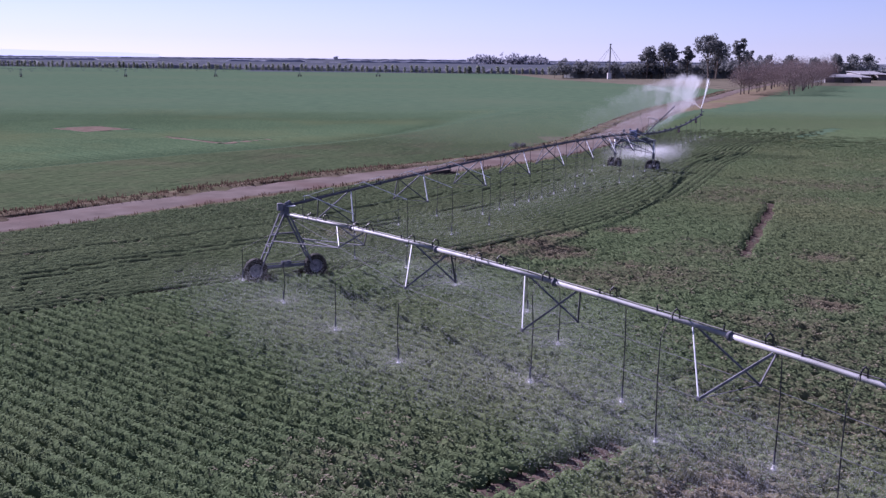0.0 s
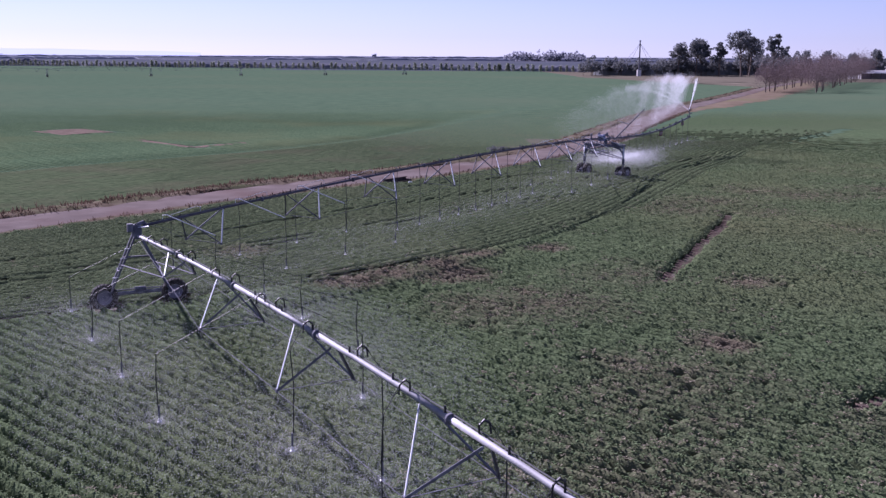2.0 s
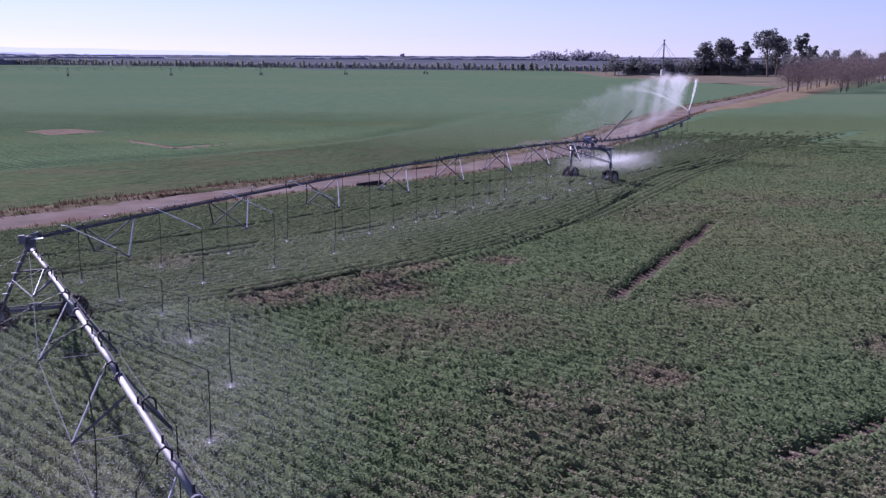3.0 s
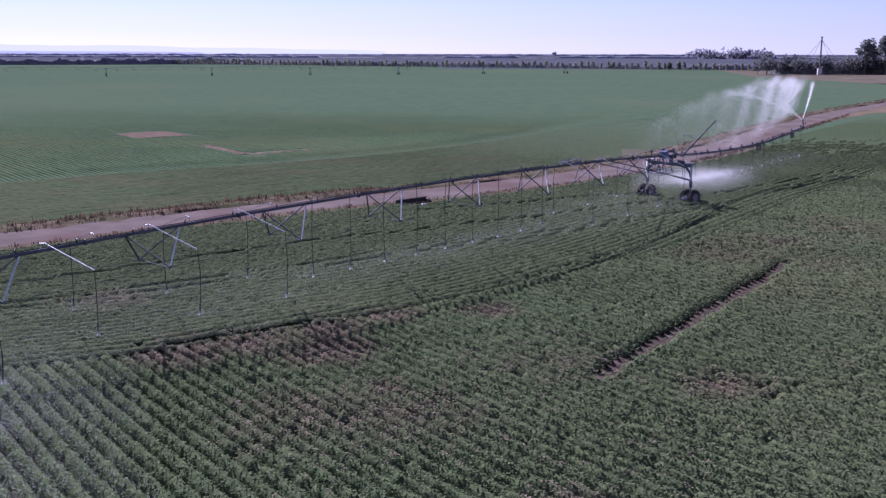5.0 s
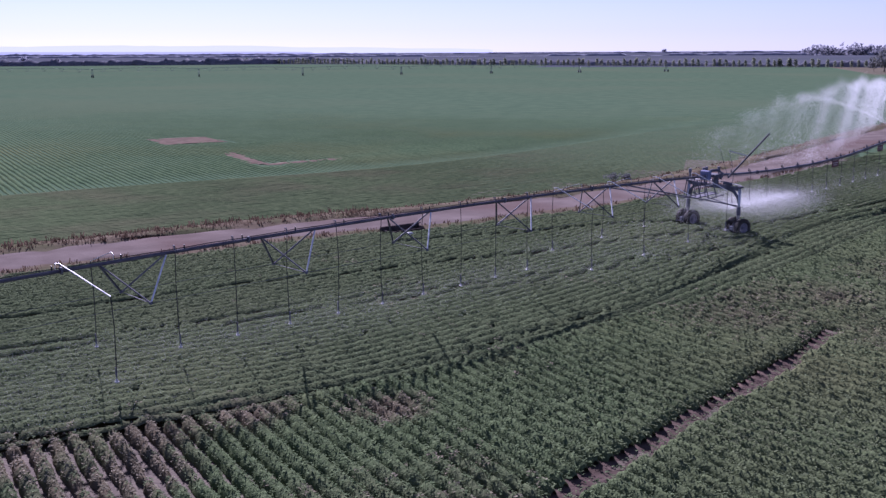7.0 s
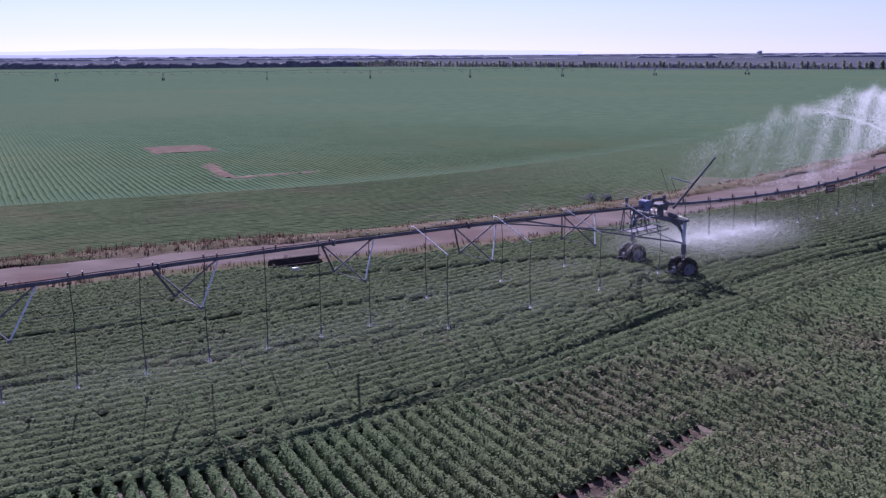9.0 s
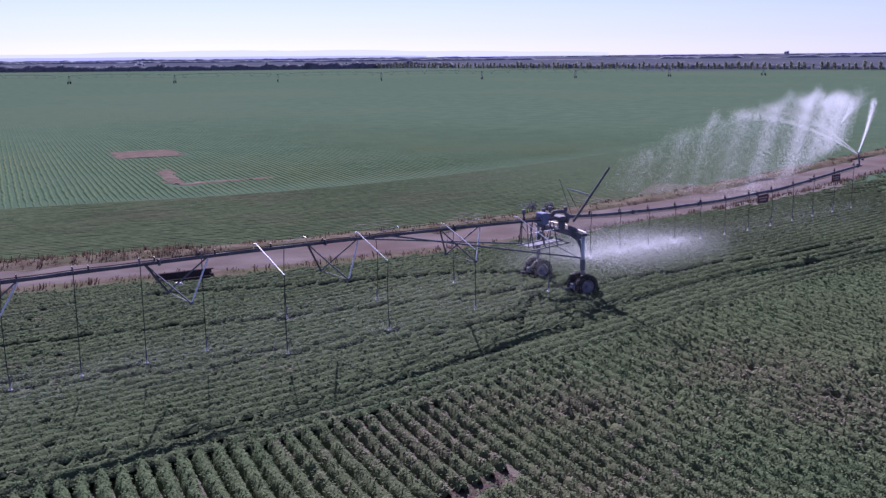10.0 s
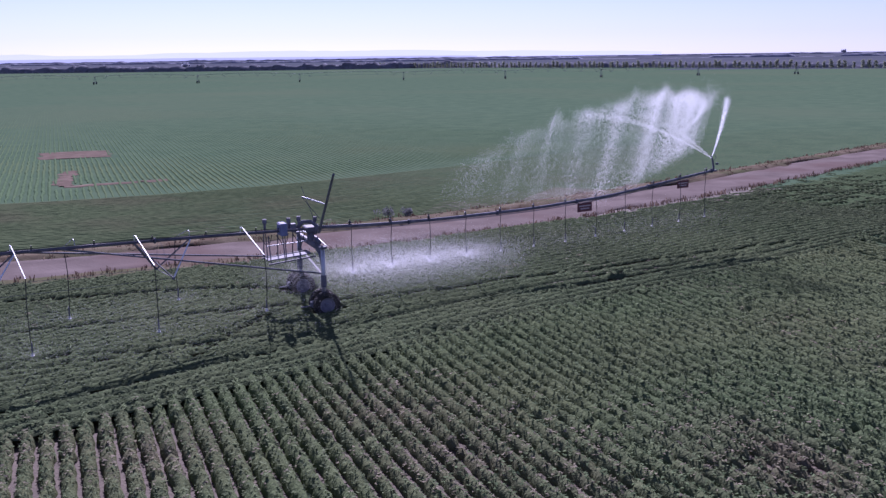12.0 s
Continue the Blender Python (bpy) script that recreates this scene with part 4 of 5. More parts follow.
def straight_rows(x0, x1, y0, y1, step, gap=0.52):
    """Plant places on straight rows, as (rows, plants, 2), and the way of the rows."""
    c = np.array([(x0, y0), (x1, y0), (x0, y1), (x1, y1)])
    u, v = c @ ROW, c @ ROW_N
    uu, vv = np.meshgrid(np.arange(u.min(), u.max(), step), np.arange(math.floor(v.min() / gap) * gap, v.max(), gap))
    p = uu[..., None] * ROW + vv[..., None] * ROW_N
    inside = (p[..., 0] > x0) & (p[..., 0] < x1) & (p[..., 1] > y0) & (p[..., 1] < y1)
    return p, inside, np.broadcast_to(ROW_N, p.shape)


def followed_rows(line_pts, first, last, step, gap=0.52):
    """Rows that run beside a line, from offset first to offset last."""
    ln = spline(line_pts[::6], step)
    t = np.gradient(ln, axis=0)
    t /= np.linalg.norm(t, axis=1)[:, None]
    nr = np.stack([-t[:, 1], t[:, 0]], 1)
    off = np.arange(first, last, gap)
    p = ln[None] + nr[None] * off[:, None, None]
    return p, np.ones(p.shape[:2], bool), np.broadcast_to(nr[None], p.shape)


def row_mesh(name, p, keep, nrm, size, rng, mat, half=0.225, crest=0.36, rough=1.0, dry=None, base=0.03):
    """Rounded hedges of foliage along the rows, broken where plants are missing."""
    r, c = keep.shape
    size = size.copy()
    ends = keep.copy()
    ends[:, 1:-1] = keep[:, 1:-1] & ~(keep[:, :-2] & keep[:, 2:])
    size[ends] *= 0.55
    mid = 0.60 + 0.4 * base
    prof = ((-1.08, base), (-0.78, mid), (0.0, 1.0), (0.78, mid), (1.08, base))
    idx = np.full((r, c), -1, np.int64)
    idx[keep] = np.arange(keep.sum())
    pk, nk, sk = p[keep], nrm[keep], size[keep]
    n = len(pk)
    lift = sk * crest * (1 + rough * 0.17 * rng.normal(size=n))
    shift = 0.05 * rough * rng.normal(size=n)
    co = np.zeros((n, 5, 3))
    for k, (o, h) in enumerate(prof):
        w = half * o * np.minimum(sk, 1.15) * (1 + rough * 0.16 * rng.normal(size=n)) + shift
        co[:, k, :2] = pk + nk * w[:, None]
        co[:, k, 2] = np.maximum(lift * h * (1 + (0.12 * rough * rng.normal(size=n) if h > 0.1 else 0)), 0.01)
    pair = keep[:, :-1] & keep[:, 1:]
    a, b = idx[:, :-1][pair], idx[:, 1:][pair]
    f = np.concatenate([np.stack([a * 5 + k, b * 5 + k, b * 5 + k + 1, a * 5 + k + 1], 1) for k in range(4)])
    me = bpy.data.meshes.new(name)
    me.vertices.add(n * 5)
    me.vertices.foreach_set("co", co.reshape(-1).astype(np.float32))
    me.loops.add(len(f) * 4)
    me.loops.foreach_set("vertex_index", f.reshape(-1).astype(np.int32))
    me.polygons.add(len(f))
    me.polygons.foreach_set("loop_start", np.arange(0, len(f) * 4, 4, dtype=np.int32))
    me.polygons.foreach_set("use_smooth", np.ones(len(f), bool))
    me.materials.append(mat)
    if dry is not None:
        me.attributes.new("dryness", "FLOAT", "POINT").data.foreach_set("value", np.repeat(dry[keep], 5).astype(np.float32))
    me.update(calc_edges=True)
    return me


def leaf_blades(p, nrm, size, per, rng, leaf=0.048, half=0.24, crest=0.37):
    """Small leaves lying over the rounded rows: (n * per, 3, 3)."""
    n = len(p)
    o = rng.uniform(-1, 1, (n, per))
    h = crest * size[:, None] * (1 - 0.62 * o ** 2) * rng.uniform(0.95, 1.15, (n, per))
    along = 0.13 * rng.uniform(-1, 1, (n, per))
    t = np.stack([nrm[:, 1], -nrm[:, 0]], 1)
    c = np.concatenate([p[:, None] + nrm[:, None] * (o * half * size[:, None])[..., None] + t[:, None] * along[..., None], h[..., None]], -1)
    a = rng.uniform(0, 2 * math.pi, (n, per))
    tilt = 0.10 + 0.25 * rng.normal(size=(n, per))
    e1 = np.stack([np.cos(a) * np.cos(tilt), np.sin(a) * np.cos(tilt), np.sin(tilt)], -1)
    e2 = np.stack([-np.sin(a), np.cos(a), 0.25 * rng.normal(size=(n, per))], -1)
    s = leaf * rng.uniform(0.65, 1.35, (n, per))[..., None]
    return np.stack([c - e1 * s * 1.1 + e2 * s * 0.75, c + e1 * s * 1.5, c - e1 * s * 1.1 - e2 * s * 0.75], 2).reshape(-1, 3, 3)


def keep_clear(x, y):
    """False on the gash and under the wheels."""
    k = np.ones(x.shape, bool)
    k &= (np.abs(distance_to(GASH, x, y)) > 0.14 + 0.16 * smooth_noise(x + 60, y + 60, 1.6, 33)) & (np.abs(distance_to(SPUR, x, y)) > 0.1) & (np.abs(distance_to(GASH_B, x, y)) > 0.28) & (np.abs(distance_to(GASH_C, x, y)) > 0.12)
    for wx, wy in ((-6.43, 43.75), (-3.81, 44.91), (21.34, 90.98), (24.24, 88.30)):
        k &= np.hypot(x - wx, y - wy) > 0.7
    return k


def rut_height(x, y):
    """How far the plants are pressed down along the wheel ruts, 1 where they stand free."""
    f = np.ones(x.shape)
    for line, off, half, low in ((TRACK, 0.0, 0.20, 0.62), (RUT_A, 0.5, 0.22, 0.62), (RUT_B, 0.0, 0.26, 0.56), (RUT_C, 0.0, 0.27, 0.25)):
        d = np.abs(distance_to(line, x, y))
        d = np.abs(d - np.where(y < 80, off, 0.0))
        f = np.minimum(f, np.where(d < half, low + 0.25 * smooth_noise(x + 30, y + 30, 1.5, 51), 1.0))
    return f


def near_crop():
    rng = np.random.default_rng(21)
    p, inside, nr = straight_rows(-31, 80, 13, 140, 0.22)
    inside &= p[..., 0] < 0.62 * p[..., 1] + 26
    inside &= distance_to(TRACK, p[..., 0], p[..., 1]) < 0.62 - headland_edge(p[..., 1]) - 0.32 * (headland_edge(p[..., 1]) < 0.3)
    q, beside, nq = followed_rows(TRACK, -3.40, 30, 0.22)
    beside &= (q[..., 0] > -34) & (q[..., 0] < 72) & (q[..., 1] > 22) & (q[..., 1] < 150) & (distance_to(ROAD_LINE, q[..., 0], q[..., 1]) < -3.1 - np.interp(q[..., 1], [62, 72, 90, 98], [0, 1.2, 1.2, 0.2]) - 0.9 * smooth_noise(q[..., 0] + 70, q[..., 1] + 70, 3.0, 41))
    beside &= distance_to(TRACK, q[..., 0], q[..., 1]) > -0.18 - headland_edge(q[..., 1])
    beside &= (np.hypot(q[..., 0] - 4.7, q[..., 1] - 85.0) > 1.7) & (np.hypot(q[..., 0] - 2.6, q[..., 1] - 83.4) > 0.9) & (np.hypot(q[..., 0] - 6.4, q[..., 1] - 86.6) > 1.0)
    for name, p, keep, nr, label in (("crop_rows", p, inside, nr, "straight rows of leafy green crop plants on brown soil"),
                                     ("headland_crop", q, beside, nq, "dense green crop rows beside the dirt road")):
        head = name == "headland_crop"
        p = p + (0.04 if head else 0.02) * rng.normal(size=p.shape)
        x, y = p[..., 0], p[..., 1]
        dry = np.clip(dryness(x, y) * (0.45 if head else 1.0), 0, 1)
        tuft = rng.uniform(0, 1, (x.shape[0], x.shape[1] // 5 + 1)).repeat(5, 1)[:, :x.shape[1]]
        keep = keep & keep_clear(x, y) & (tuft < np.interp(y, [122, 150] if head else [106, 138], [1, 0]))
        stunted = rng.uniform(0, 1, x.shape) < 0.14 * dry + 0.004
        size = (0.97 + 0.30 * (smooth_noise(x + 90, y + 90, 5.0, 3) - 0.5) + (0.06 if head else 0.1) * (smooth_noise(x + 50, y + 50, 0.9, 13) - 0.5)) * (1 - 0.24 * dry) * np.where(stunted, 0.45, 1.0)
        if head:
            size = size * 1.05
            size = size * np.interp(distance_to(TRACK, x, y) + headland_edge(y), [0.0, 1.1], [0.76, 1.0])
        size = size * rut_height(x, y)
        size = size * np.interp(y, [92, 150] if head else [92, 140], [1, 0.25]) * np.interp(x, [58, 80], [1, 0.25])
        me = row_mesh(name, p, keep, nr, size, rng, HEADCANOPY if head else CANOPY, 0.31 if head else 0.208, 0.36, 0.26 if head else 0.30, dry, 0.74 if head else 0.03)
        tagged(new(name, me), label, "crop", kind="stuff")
        brown = keep & (rng.uniform(0, 1, x.shape) < np.clip(dry * 1.1, 0, 0.9))
        for nm, sel, mat in ((name + "_leaves", keep & ~brown, HEADLEAF if head else LEAF), ("dry_" + name + "_leaves", brown, LEAF_DRY)):
            near, far = sel & (y < 72), sel & (y >= 72)
            half, top = (0.30, 0.385) if head else (0.202, 0.37)
            co = np.concatenate([leaf_blades(p[near], nr[near], size[near], 18 if head else 14, rng, 0.035, half, top), leaf_blades(p[far], nr[far], size[far], 11 if head else 7, rng, 0.046, half, top)])
            tagged(new(nm, quads_mesh(nm, co, mat)), "small green leaves over the crop rows" if mat is not LEAF_DRY else "brownish drying leaves over the crop rows", "crop leaves", kind="stuff")


def far_crop():
    rng = np.random.default_rng(22)
    sets = []
    p, k, nr = straight_rows(-160, 62, 50, 222, 1.25)
    x, y = p[..., 0], p[..., 1]
    k &= (distance_to(ROAD_LINE, x, y) > 25) & (x > np.minimum(np.minimum(45 - 1.16 * (y - 54), 19 - 0.71 * (y - 19)), -0.37 * y) - 8)
    sets.append((p, k, nr, 1.0, 0.24, 0.24))
    p, k, nr = followed_rows(ROAD_LINE, 4.2, 26.2, 0.6)
    k &= (p[..., 1] > 44) & (p[..., 1] < 250) & (p[..., 0] < 70) & (p[..., 0] > -60)
    sets.append((p, k, nr, 1.0, 0.275, 0.10))
    p, k, nr = straight_rows(20, 150, 60, 260, 1.0)
    x, y = p[..., 0], p[..., 1]
    k &= (distance_to(ROAD_LINE, x, y) < -4 - verge_width(y)) & ((y > 96) | (x > 60)) & (x < 0.58 * y + 14) & (x > 0.2 * y)
    sets.append((p, k, nr, 1.0, 0.24, 0.24))
    p, k, nr = straight_rows(-45, 85, -25, 13, 1.5)
    sets.append((p, k, nr, 1.0, 0.22, 0.32))
    p, k, nr = straight_rows(30, 96, 13, 112, 1.5)
    k &= p[..., 0] > 0.62 * p[..., 1] + 26
    sets.append((p, k, nr, 1.0, 0.22, 0.32))
    for n, (p, k, nr, f, half, crest) in enumerate(sets):
        side = n == 2
        p = p + 0.03 * rng.normal(size=p.shape)
        x, y = p[..., 0], p[..., 1]
        fade = np.clip((222 - y) / 150, 0, 1) ** 1.8
        k = k & ~(inside_patch(PATCH_A, x, y) & (rng.uniform(0, 1, x.shape) > 0.25)) & ~(inside_patch(PATCH_B, x, y) & (rng.uniform(0, 1, x.shape) > 0.45)) & ~(inside_patch(PATCH_C, x, y) & (rng.uniform(0, 1, x.shape) > 0.4))
        k &= np.abs(distance_to(TRACK, x, y)) > 0.5
        size = f * (0.97 + 0.35 * (smooth_noise(x + 400, y + 90, 9.0, 4) - 0.5)) * (0.02 + 0.98 * fade) * (np.clip((np.abs(distance_to(ROAD_LINE, x, y)) - 24) / 8, 0.3, 1) if n == 0 else 1) * (np.clip(np.maximum((y - 96) / 36, (x - 60) / 16), 0.2, 1) if side else 1)
        me = row_mesh("far_crop", p, k, nr, size, rng, (FARCANOPY, FARHEAD, SIDECANOPY, CANOPY, CANOPY)[n], half, crest, 0.3)
        tagged(new("far_crop", me), "even green crop rows in the wide field", "crop", kind="stuff")


near_crop()
far_crop()


def upright_tufts(name, x, y, h, per, rng, mat, label, category, width=0.05):
    n = len(x)
    a = rng.uniform(0, 2 * math.pi, (n, per))
    lean = rng.uniform(0.0, 0.5, (n, per))
    hh = h[:, None] * rng.uniform(0.5, 1.1, (n, per))
    bx, by = x[:, None] + 0.12 * rng.normal(size=(n, per)), y[:, None] + 0.12 * rng.normal(size=(n, per))
    tx, ty = bx + lean * hh * np.cos(a), by + lean * hh * np.sin(a)
    b = rng.uniform(0, 2 * math.pi, (n, per))
    wx, wy = width * np.cos(b), width * np.sin(b)
    z0 = np.zeros_like(bx)
    q = np.stack([np.stack([bx - wx, by - wy, z0], -1), np.stack([bx + wx, by + wy, z0], -1),
                  np.stack([tx + wx * 0.5, ty + wy * 0.5, hh], -1), np.stack([tx - wx * 0.5, ty - wy * 0.5, hh], -1)], 2).reshape(-1, 4, 3)
    return tagged(new(name, quads_mesh(name, q, mat)), label, category, kind="stuff")


def verge():
    rng = np.random.default_rng(31)
    p = followed_rows(ROAD_LINE, 2.5, 4.6, 0.22, 0.4)[0].reshape(-1, 2)
    x, y = p[:, 0], p[:, 1]
    k = (y > 35) & (y < 330) & (rng.uniform(0, 1, len(x)) < 0.9 * (0.3 + smooth_noise(x + 100, y, 4.0, 9)) * np.where(y < 92, 1.25, 0.5))
    x, y = x[k] + 0.15 * rng.normal(size=k.sum()), y[k] + 0.15 * rng.normal(size=k.sum())
    upright_tufts("dry_weeds", x, y, (0.10 + 0.26 * rng.uniform(0, 1, len(x)) ** 2) * np.where(y < 92, 1.35, 1.0), 7, rng, WEED, "reddish dry weeds along the edge of the dirt road", "weeds", 0.045)
    p = followed_rows(ROAD_LINE, -3.2, -2.5, 0.3, 0.3)[0].reshape(-1, 2)
    x, y = p[:, 0], p[:, 1]
    k = (y > 35) & (y < 200) & (rng.uniform(0, 1, len(x)) < 0.35)
    x, y = x[k], y[k]
    upright_tufts("verge_grass", x, y, 0.15 + 0.2 * rng.uniform(0, 1, len(x)), 5, rng, WEED, "short dry grass on the road verge", "grass", 0.04)


    p = followed_rows(ROAD_LINE, 2.3, 3.1, 0.2, 0.25)[0].reshape(-1, 2)
    x, y = p[:, 0], p[:, 1]
    k = (y > 78) & (y < 104) & (rng.uniform(0, 1, len(x)) < 0.35 * smooth_noise(x + 10, y + 10, 2.5, 61) ** 2)
    upright_tufts("straw_heap", x[k], y[k], 0.14 + 0.16 * rng.uniform(0, 1, k.sum()), 6, rng, STRAW, "pale dry straw heaped along the road edge", "straw", 0.05)


verge()


def puddles():
    """Small pools of irrigation water in the wheel ruts behind the steering tower."""
    rng = np.random.default_rng(44)
    for k in range(9):
        q = RUT_C[-1] + (RUT_C[-3] - RUT_C[-1]) * (0.25 + 0.17 * k) + 0.22 * rng.normal(size=2)
        g = Geo()
        turn, n = math.atan2(2.6, 4.2) + 0.2 * rng.normal(), 14
        a, b = rng.uniform(0.3, 0.75), rng.uniform(0.07, 0.14)
        for i in range(n):
            w = 2 * math.pi * i / n
            r = 1 + 0.2 * rng.normal()
            u, v = a * r * math.cos(w), b * r * math.sin(w)
            g.v.append((q[0] + u * math.cos(turn) - v * math.sin(turn), q[1] + u * math.sin(turn) + v * math.cos(turn), 0.24))
        g.v += [(vx, vy, 0.0) for vx, vy, _ in g.v[:n]]
        g.f.append(tuple(range(n)))
        g.f += [(i, i + n, (i + 1) % n + n, (i + 1) % n) for i in range(n)]
        tagged(new("puddle", g.mesh("puddle", PUDDLE)), "shiny puddle of irrigation water in a wheel rut", "puddle", "rut puddles", "structure")


puddles()


# ---- small things by the road ----
def culvert():
    t = thing("culvert", pose(4.9, 84.9, 0, 0, 0, 52.1), "open concrete culvert box, dark inside, beside the dirt road", "culvert")
    part("front_wall", Geo().box((0, -0.28, 0.12), (2.7, 0.12, 0.26), bevel=0.015), DARKHOLE, t)
    part("back_wall", Geo().box((0, 0.42, 0.21), (2.8, 0.14, 0.42), bevel=0.015), DARKHOLE, t)
    part("coping", Geo().box((0.1, 0.42, 0.445), (2.85, 0.2, 0.05), bevel=0.015), DARKHOLE, t, "dark concrete coping")
    for sx in (-1, 1):
        part("end_wall", Geo().box((sx * 1.29, 0.07, 0.16), (0.12, 0.58, 0.32), bevel=0.015), DARKHOLE, t)
    part("floor_slab", Geo().box((0, 0.07, 0.03), (2.5, 0.56, 0.06)), DARKHOLE, t)


culvert()
jug = thing("plastic_jug", pose(5.9, 83.0, 0, 0, 0, 20), "white plastic jug lying by the culvert", "jug")
part("body", Geo().lathe([(0.02, 0.0), (0.14, 0.01), (0.16, 0.06), (0.16, 0.28), (0.10, 0.36), (0.05, 0.40), (0.05, 0.46), (0.02, 0.46)], (1, 0.1, 0), (-0.2, 0, 0.30), 14), NOZZLE, jug, smooth=True)
part("cap", Geo().lathe([(0.01, 0.0), (0.055, 0.0), (0.055, 0.05), (0.01, 0.05)], (1, 0.1, 0), (0.26, 0.045, 0.30), 12), SIGNRED, jug)


def leaf_clumps(centres, radii, per, leaf, rng, squash=0.8):
    """Leaves scattered in balls round centres: (n, 4, 3)."""
    c, r = np.repeat(np.asarray(centres), per, 0), np.repeat(np.asarray(radii), per)
    d = rng.normal(size=c.shape)
    d /= np.linalg.norm(d, axis=1)[:, None]
    p = c + d * (r * rng.uniform(0.35, 1.0, len(r)) ** 0.5)[:, None] * np.array((1, 1, squash))
    a = rng.normal(size=c.shape)
    a /= np.linalg.norm(a, axis=1)[:, None]
    b = np.cross(a, rng.normal(size=c.shape))
    b /= np.linalg.norm(b, axis=1)[:, None]
    s = (leaf * rng.uniform(0.6, 1.4, len(r)))[:, None]
    return np.stack([p - a * s, p + b * s * 0.6, p + a * s, p - b * s * 0.6], 1)


def tree(m, height, crown_w, kind, seed, label, leafmat, group):
    """A tapered trunk with limbs and a crown of leaf clumps."""
    rng = np.random.default_rng(seed)
    t = thing("tree", m, label, "tree", group)
    tall = kind == "tall"
    bare = kind == "bare"
    column = kind == "column"
    fork = height * (0.26 if tall else 0.2)
    lean = rng.normal(size=2) * 0.02 * height
    tr = 0.022 * height
    g = Geo().tube([(0, 0, -0.1), (lean[0] * 0.4, lean[1] * 0.4, fork * 0.5), (lean[0], lean[1], fork), (lean[0] * 1.5, lean[1] * 1.5, height * 0.75)], [tr, tr * 0.8, tr * 0.65, tr * 0.2], 7)
    centres, radii = [], []
    limbs = Geo()
    for k in range(12 if tall else 7):
        a = 2.4 * k + rng.uniform(-0.4, 0.4)
        z0 = fork + (height * 0.72 - fork) * (k / 12.0)
        rr = crown_w * 0.5 * rng.uniform(0.45, 1.0) * (1 - 0.35 * k / 9.0 if tall else 1)
        z1 = min(height * 0.95, z0 + height * rng.uniform(0.12, 0.30))
        if tall:
            z1 = z0 + (height - z0) * rng.uniform(0.15, 0.7)
        e = (lean[0] + rr * math.cos(a), lean[1] + rr * math.sin(a), z1)
        mid = (lean[0] + rr * 0.45 * math.cos(a + 0.2), lean[1] + rr * 0.45 * math.sin(a + 0.2), z0 + (z1 - z0) * 0.6)
        limbs.tube([(lean[0], lean[1], z0), mid, e], [tr * 0.45, tr * 0.28, tr * 0.08], 5)
        for q in range(3):
            f = rng.uniform(0.55, 1.05)
            centres.append((e[0] * f + rng.normal() * crown_w * 0.07, e[1] * f + rng.normal() * crown_w * 0.07, z0 + (e[2] - z0) * f + rng.normal() * height * 0.03))
            radii.append(crown_w * rng.uniform(0.10, 0.19))
    for q in range(4):
        centres.append((lean[0] + rng.normal() * crown_w * 0.12, lean[1] + rng.normal() * crown_w * 0.12, height * rng.uniform(0.7, 0.93)))
        radii.append(crown_w * rng.uniform(0.12, 0.2))
    if column:
        centres = [(rng.normal() * crown_w * 0.16, rng.normal() * crown_w * 0.16, height * (0.16 + 0.76 * (q + rng.uniform()) / 26)) for q in range(26)]
        radii = [crown_w * (0.30 - 0.16 * abs(c[2] / height - 0.45)) * rng.uniform(0.8, 1.15) for c in centres]
    part("trunk", g, BARK, t)
    part("branchwork", limbs, BARK, t)
    if bare:
        q = leaf_clumps(centres, [r * 1.5 for r in radii], 110, 0.026 * height, rng, 0.9)
        q[:, 1] = q[:, 0] + (q[:, 1] - q[:, 0]) * 0.18 + (q[:, 2] - q[:, 0]) * 0.4
        q[:, 3] = q[:, 0] + (q[:, 3] - q[:, 0]) * 0.18 + (q[:, 2] - q[:, 0]) * 0.4
    else:
        q = leaf_clumps(centres, radii, 40 if tall else 18, 0.024 * height if tall else 0.055 * height, rng)
    part("crown", quads_mesh("crown", q, leafmat), leafmat, t)
    return t


for (bx, by, hh, sd) in ((14.7, 111.7, 0.85, 1), (15.7, 112.7, 0.65, 2)):
    rng = np.random.default_rng(sd)
    b = thing("bush", pose(bx, by, 0), "small dark round bush beside the dirt road", "bush", "roadside bushes")
    cs = [(rng.normal() * 0.22, rng.normal() * 0.22, hh * rng.uniform(0.3, 0.7)) for _ in range(9)]
    part("stem", Geo().tube([(0, 0, 0), (0.05, 0, hh * 0.5)], 0.03, 5).tube([(0, 0, 0), (-0.1, 0.1, hh * 0.5)], 0.025, 5), BARK, b)
    part("foliage", quads_mesh("foliage", leaf_clumps(cs, [0.28] * 9, 45, 0.055, rng), EUCA), EUCA, b)

# eucalyptus grove by the guyed mast
E1 = tree(pose(176, 531, 0, 0, 0, 10), 26.0, 17, "tall", 41, "tall dark eucalyptus tree with an open crown", EUCA, "eucalyptus grove")
E2 = tree(pose(143, 534, 0), 18.5, 10, "tall", 42, "tall dark eucalyptus tree with an open crown", EUCA, "eucalyptus grove")
E3 = tree(pose(203, 560, 0), 24.0, 10, "tall", 43, "tall dark eucalyptus tree with an open crown", EUCA, "eucalyptus grove")
for src, x, y, turn, sc in ((E2, 153, 536, 80, 1.1), (E2, 157.5, 541, 200, 1.12), (E3, 165, 533, 130, 0.78), (E1, 183, 540, 170, 0.85), (E3, 224, 600, 60, 0.72), (E2, 149, 545, 300, 0.8), (E2, 186, 552, 20, 0.8)):
    copy_thing(src, pose(x, y, 0, 0, 0, turn) @ Matrix.Scale(sc, 4))
